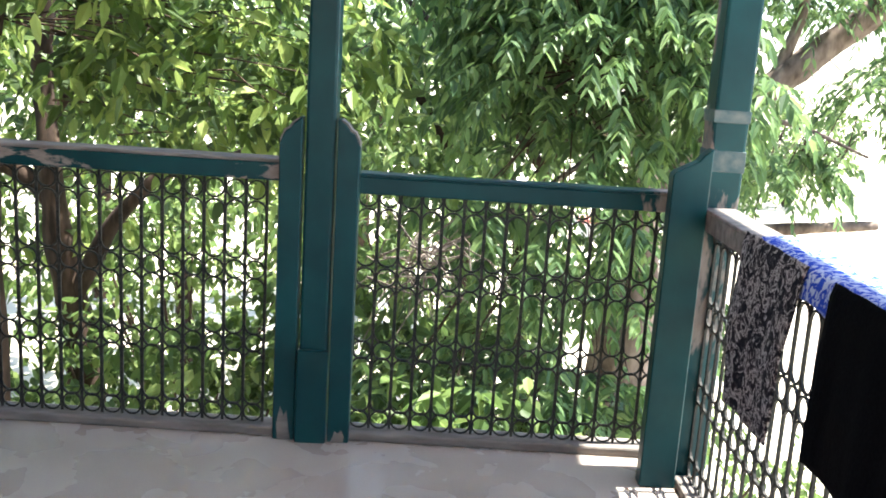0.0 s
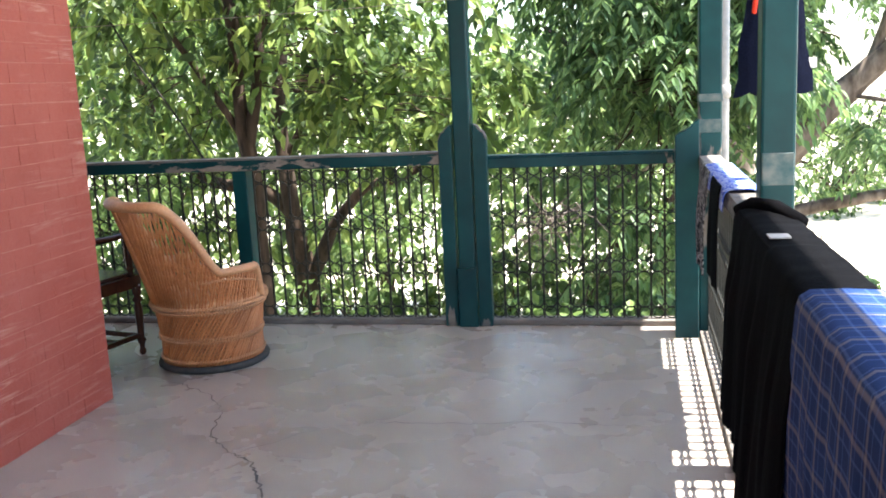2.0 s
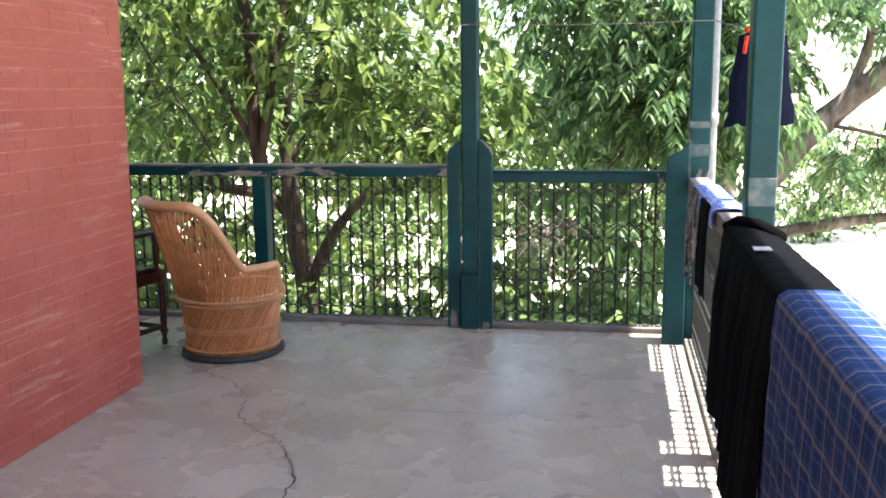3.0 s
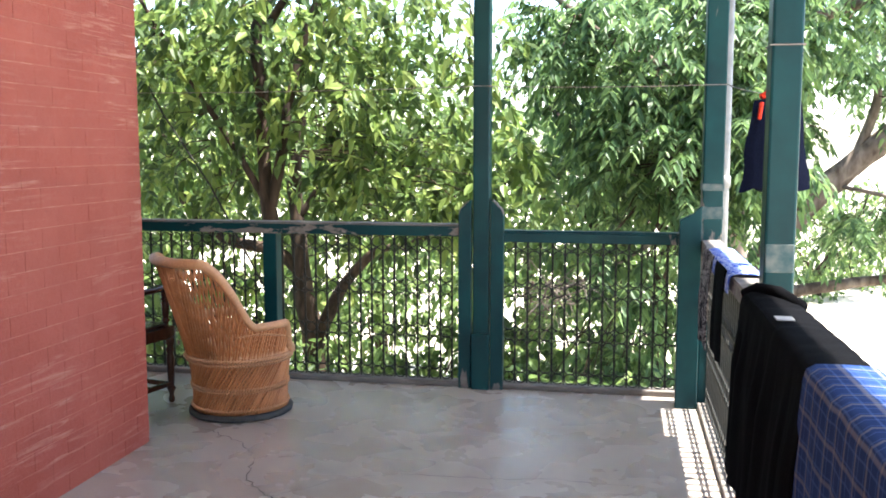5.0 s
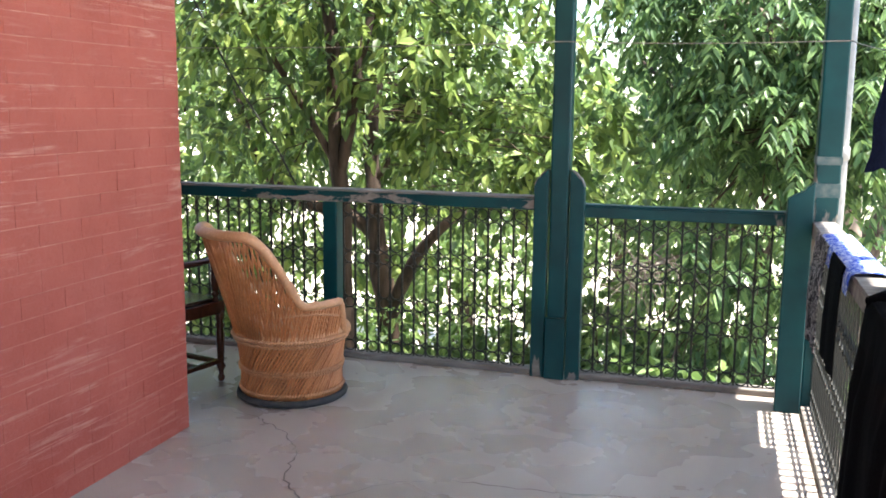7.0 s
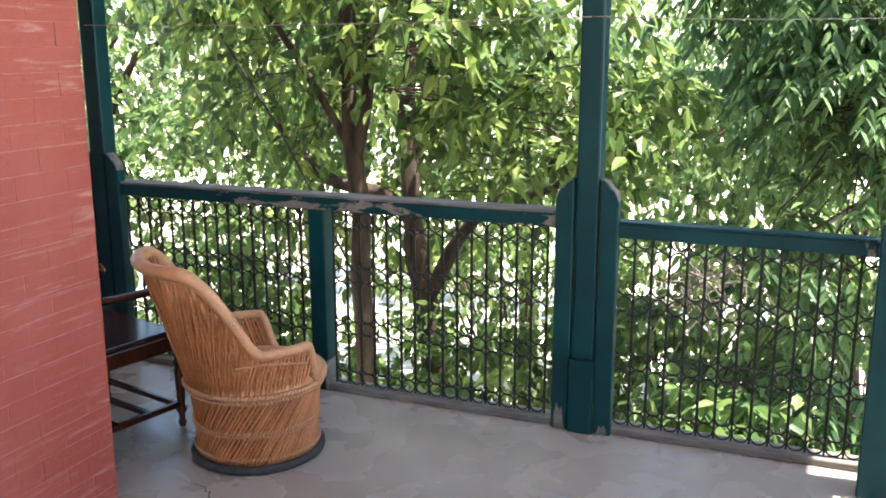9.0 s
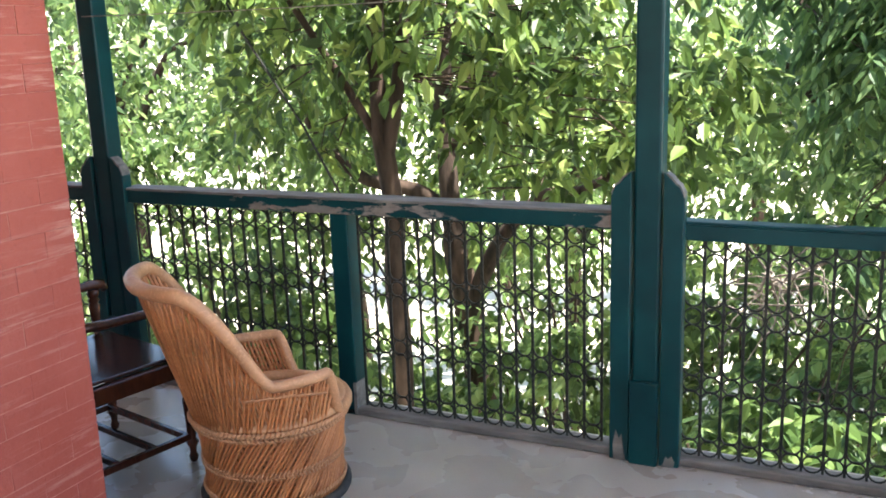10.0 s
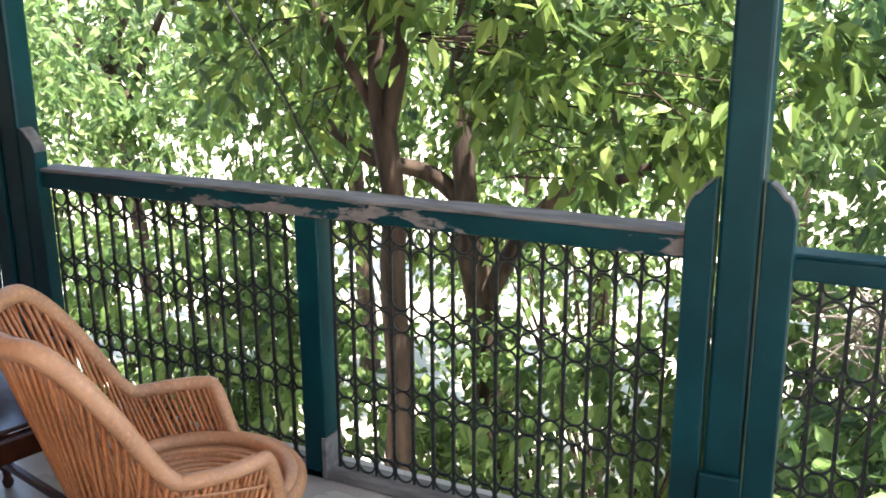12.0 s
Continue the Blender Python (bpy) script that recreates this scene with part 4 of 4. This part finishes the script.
frond_tree("feathery_tree", "tall tree with drooping feathery green leaves",
           [([(0.9, 7.4, -3.2), (0.85, 7.3, -0.5), (0.75, 7.3, 1.2), (0.9, 7.3, 2.6), (1.1, 7.4, 4.5)], 0.16, 0.07),
            ([(0.8, 7.3, 1.4), (0.3, 6.6, 2.0), (-0.4, 6.2, 2.4), (-1.0, 6.0, 2.9)], 0.06, 0.02),
            ([(0.85, 7.3, 2.2), (1.5, 6.9, 2.6), (2.2, 6.6, 2.75), (3.0, 6.4, 2.9)], 0.08, 0.03),
            ([(0.8, 7.3, 0.6), (0.4, 6.6, 0.9), (0.2, 6.0, 1.3)], 0.04, 0.015)],
           [(0.1, 6.3, 2.3, 1.3, 0.8, 0.7, 230), (0.4, 6.0, 1.4, 0.95, 0.7, 0.55, 170), (0.2, 5.7, 0.4, 0.8, 0.5, 0.5, 45), (1.5, 6.6, 2.6, 0.6, 0.7, 0.5, 60), (-0.1, 5.4, -0.6, 0.9, 0.5, 0.4, 80)], 31)
frond_tree("leaning_tree", "thick leaning tree with rough grey-brown bark",
           [([(0.8, 9.7, -3.2), (0.95, 9.5, -0.6), (1.3, 9.4, 0.37), (2.15, 9.3, 1.3), (3.2, 9.1, 2.2), (4.3, 8.9, 3.0)], 0.19, 0.11),
            ([(1.0, 9.5, -0.5), (1.35, 9.4, -0.28), (2.15, 9.3, -0.1), (3.2, 9.1, 0.05)], 0.10, 0.045),
            ([(2.1, 9.3, 1.25), (2.3, 9.3, 2.0), (2.2, 9.3, 2.8)], 0.07, 0.03),
            ([(1.9, 9.3, 1.0), (2.4, 9.0, 0.9), (2.9, 8.7, 0.7)], 0.03, 0.012)],
           [(2.4, 9.4, 2.3, 1.0, 0.7, 0.5, 80), (2.2, 9.0, 0.55, 0.5, 0.4, 0.22, 26), (1.5, 9.0, -1.0, 0.5, 0.5, 0.35, 50), (1.2, 9.3, 1.5, 0.4, 0.5, 0.6, 50), (3.2, 9.2, 1.3, 0.5, 0.5, 0.4, 22)], 47)

# dry twig tangle low in the feathery tree
tangle = thing("dry_branch", "bare grey dry twigs tangled among the leaves", "branch", pose(*garden((-0.60, 4.95, 0.32))))
rnd = random.Random(8)
for k in range(34):
    a = Vector((rnd.gauss(0, 0.10), rnd.gauss(0, 0.08), rnd.gauss(0, 0.06)))
    d = Vector((rnd.gauss(0, 1), rnd.gauss(0, 0.5), rnd.gauss(0, 0.7))).normalized() * rnd.uniform(0.15, 0.42)
    bend = Vector((rnd.gauss(0, 0.06), 0, rnd.gauss(0, 0.07)))
    part("twig", tubed([a, a + d * 0.35 + bend, a + d * 0.7 + bend * 0.6, a + d + Vector((0, 0, -0.07))], [0.007, 0.005, 0.004, 0.002], 4), TWIG, tangle)
part("stem", tubed([(0, 0, 0), (0.4, 0.6, 0.1), (1.0, 1.4, 0.4), (1.4, 2.35, 0.6)], [0.014, 0.016, 0.022, 0.03], 6), TWIG, tangle)


def bush(name, label, x, y, z, rx, ry, rz, count, size, seed, material=LEAF_BUSH):
    x, y, z = garden((x, y, z))
    t = thing(name, label, "bush", pose(x, y, -3.2), "garden bushes")
    b = bmesh.new()
    rr = random.Random(seed)
    for k in range(9):
        top = Vector((rr.uniform(-rx, rx) * 0.7, rr.uniform(-ry, ry) * 0.7, z + 3.2 + rr.uniform(-0.3, 0.6) * rz))
        tube(b, [(rr.uniform(-0.15, 0.15), rr.uniform(-0.15, 0.15), 0), top * 0.5 + Vector((0, 0, 0.1)), top], [0.03, 0.02, 0.008], 5)
    tagged(part("stem", b, BARK, t), kind="stuff")
    base, way, _ = cluster_points([(0, 0, z + 3.2, rx, ry, rz, count)], seed, 16, 0.2)
    leaf_mass("foliage", base, way, size, 0.26, material, t, seed)
    return t


rnd = random.Random(21)
for k, (x, y, z, rx, ry, rz, n) in enumerate(((-5.6, 6.4, -0.7, 1.3, 0.9, 1.0, 230), (-4.2, 6.2, -1.2, 1.2, 0.8, 0.9, 200), (-2.3, 6.3, -1.2, 1.2, 0.8, 0.8, 200), (-1.0, 6.8, -0.9, 1.1, 0.8, 0.9, 200),
                                              (-6.6, 8.6, 0.2, 1.6, 1.1, 1.1, 240), (-3.4, 9.6, -0.8, 1.8, 1.0, 0.9, 200), (-0.6, 9.4, -0.4, 1.4, 1.0, 1.0, 180), (1.2, 7.4, -1.9, 1.2, 0.9, 0.8, 150), (-8.3, 7.0, 0.3, 1.3, 1.0, 1.4, 200))):
    bush("bush", "dense light green garden bush below the veranda", x, y, z, rx, ry, rz, n, 0.12, 60 + k)

bush("bush", "sunlit large-leaved bush just outside the railing", -0.35, 4.8, -0.75, 1.0, 0.35, 0.38, 85, 0.15, 75)

# trees further off
for k, (x, y, h, rx, n) in enumerate(((-7.2, 11.5, 1.7, 2.2, 190), (-10.5, 11.0, 1.8, 2.4, 200), (-4.4, 12.5, 0.6, 2.2, 150), (-1.0, 12.0, 0.9, 2.0, 160), (-14.5, 14.0, 2.0, 3.0, 200), (-7.5, 17.0, 2.4, 3.2, 190), (-2.8, 17.0, 0.8, 3.0, 170), (0.1, 10.8, 2.5, 1.7, 190), (3.9, 30.0, -1.4, 2.2, 160), (7.0, 33.0, -1.2, 2.6, 160), (9.5, 36.0, -0.8, 2.6, 160))):
    s = random.Random(90 + k)
    low = y > 25
    tree("garden_tree", "light green garden tree with thin dark limbs" if not low else "distant rounded green tree in the field",
         [([(x, y, -3.2), (x + s.uniform(-.3, .3), y, -0.5 if not low else -2.6), (x + s.uniform(-.5, .5), y, 1.0 if not low else -1.8), (x + s.uniform(-.8, .8), y, h)], 0.14, 0.05),
          ([(x, y, 0.2 if not low else -2.6), (x - 0.9, y - 0.2, 1.3 if not low else -1.6), (x - 1.7, y, h - 0.5)], 0.07, 0.025),
          ([(x, y, 0.5 if not low else -2.6), (x + 0.8, y - 0.2, 1.5 if not low else -1.6), (x + 1.5, y, h)], 0.07, 0.025)],
         [(x, y, h, rx, rx * 0.7, 1.4, n), (x - 1.0, y, h - 1.3, rx * 0.7, 1.0, 0.8, n // 3), (x + 0.8, y, h + 1.2, rx * 0.7, 1.2, 0.6, n // 6)],
         LEAF_BUSH, 0.19, 0.26, 100 + k, spread=0.34)

cable = tubed([(-4.6, 4.6, 4.0), (-4.0, 4.62, 2.8), (-3.45, 4.65, 1.75), (-3.1, 4.7, 1.2), (-2.6, 4.8, 0.2)], 0.008, 5)
tagged(part("cable", cable, IRON, smooth=True), "thin dark cable slanting through the trees", "cable")

shed = thing("far_shed", "small brown shed far off in the bright field", "shed", pose(3.9, 25.0, -3.2))
part("wall", boxed(-0.4, 0.4, -0.3, 0.3, 0, 0.5, 0.01), PLASTER, shed)
part("roof", prism(bmesh.new(), [(-0.45, 0.49), (0.45, 0.49), (0.35, 0.60), (-0.35, 0.60)], -0.35, 0.35), JOINT_RED, shed)

# ---- bricks of the house wall ----
def brick_mesh(name, length, height, depth, seed):
    rnd = random.Random(seed)
    bm = boxed(-depth, 0, -length, 0, 0, height, 0.0)
    bmesh.ops.bevel(bm, geom=[e for e in bm.edges if all(v.co.x > -0.001 for v in e.verts)], offset=0.0012, segments=1, affect="EDGES")
    for v in bm.verts:
        v.co += Vector((rnd.uniform(-0.0008, 0.0008), rnd.uniform(-0.0008, 0.0008), rnd.uniform(-0.0008, 0.0008)))
    me = bpy.data.meshes.new(name)
    bm.to_mesh(me)
    bm.free()
    me.materials.append(BRICK)
    return me


COURSE, LONG, SHORT, GAP = 0.083, 0.232, 0.112, 0.0022
STRETCH = [brick_mesh("brick", LONG - 0.002, COURSE - GAP, 0.05, q) for q in range(4)]
HEADER = [brick_mesh("brick", SHORT - 0.002, COURSE - GAP, 0.05, q + 10) for q in range(4)]
rnd = random.Random(11)
made, rest_v, rest_f = 0, [], []
row = 0
while row * COURSE < CEIL - 0.02:
    z, y = row * COURSE, 0.0
    kind = row % 2
    first = True
    while y > -4.4:
        long = kind == 0
        ln = LONG if long else SHORT
        if kind == 1 and not first:
            ln, long = LONG, True
        first = False
        a, b = y, y - ln                       # the brick's two ends
        beside = z + COURSE > WZ0 + 0.005 and z < WZ1 - 0.005
        if beside and b < WY1 < a:
            b = WY1
        elif beside and b < WY0 < a:
            a = WY0
        if not (beside and a <= WY1 and b >= WY0) and a - b > 0.02:
            me = rnd.choice(STRETCH if long else HEADER)
            m = pose(rnd.uniform(0.0, 0.0005), a, z, 0, 0, rnd.uniform(-0.12, 0.12)) @ Matrix.Diagonal((1, (a - b) / ln, 1, 1))
            if z < 2.45 and y > -2.15 and made < 300:
                shared("brick", me, core, m)
                made += 1
            else:
                k = len(rest_v)
                rest_v += [tuple(m @ v.co) for v in me.vertices]
                rest_f += [tuple(k + i for i in p.vertices) for p in me.polygons]
        y -= ln
    row += 1
me = bpy.data.meshes.new("bricks_joined")
me.from_pydata(rest_v, [], rest_f)
me.materials.append(BRICK)
far_bricks = new("bricks", me)
far_bricks.parent = core
tagged(far_bricks, kind="stuff")
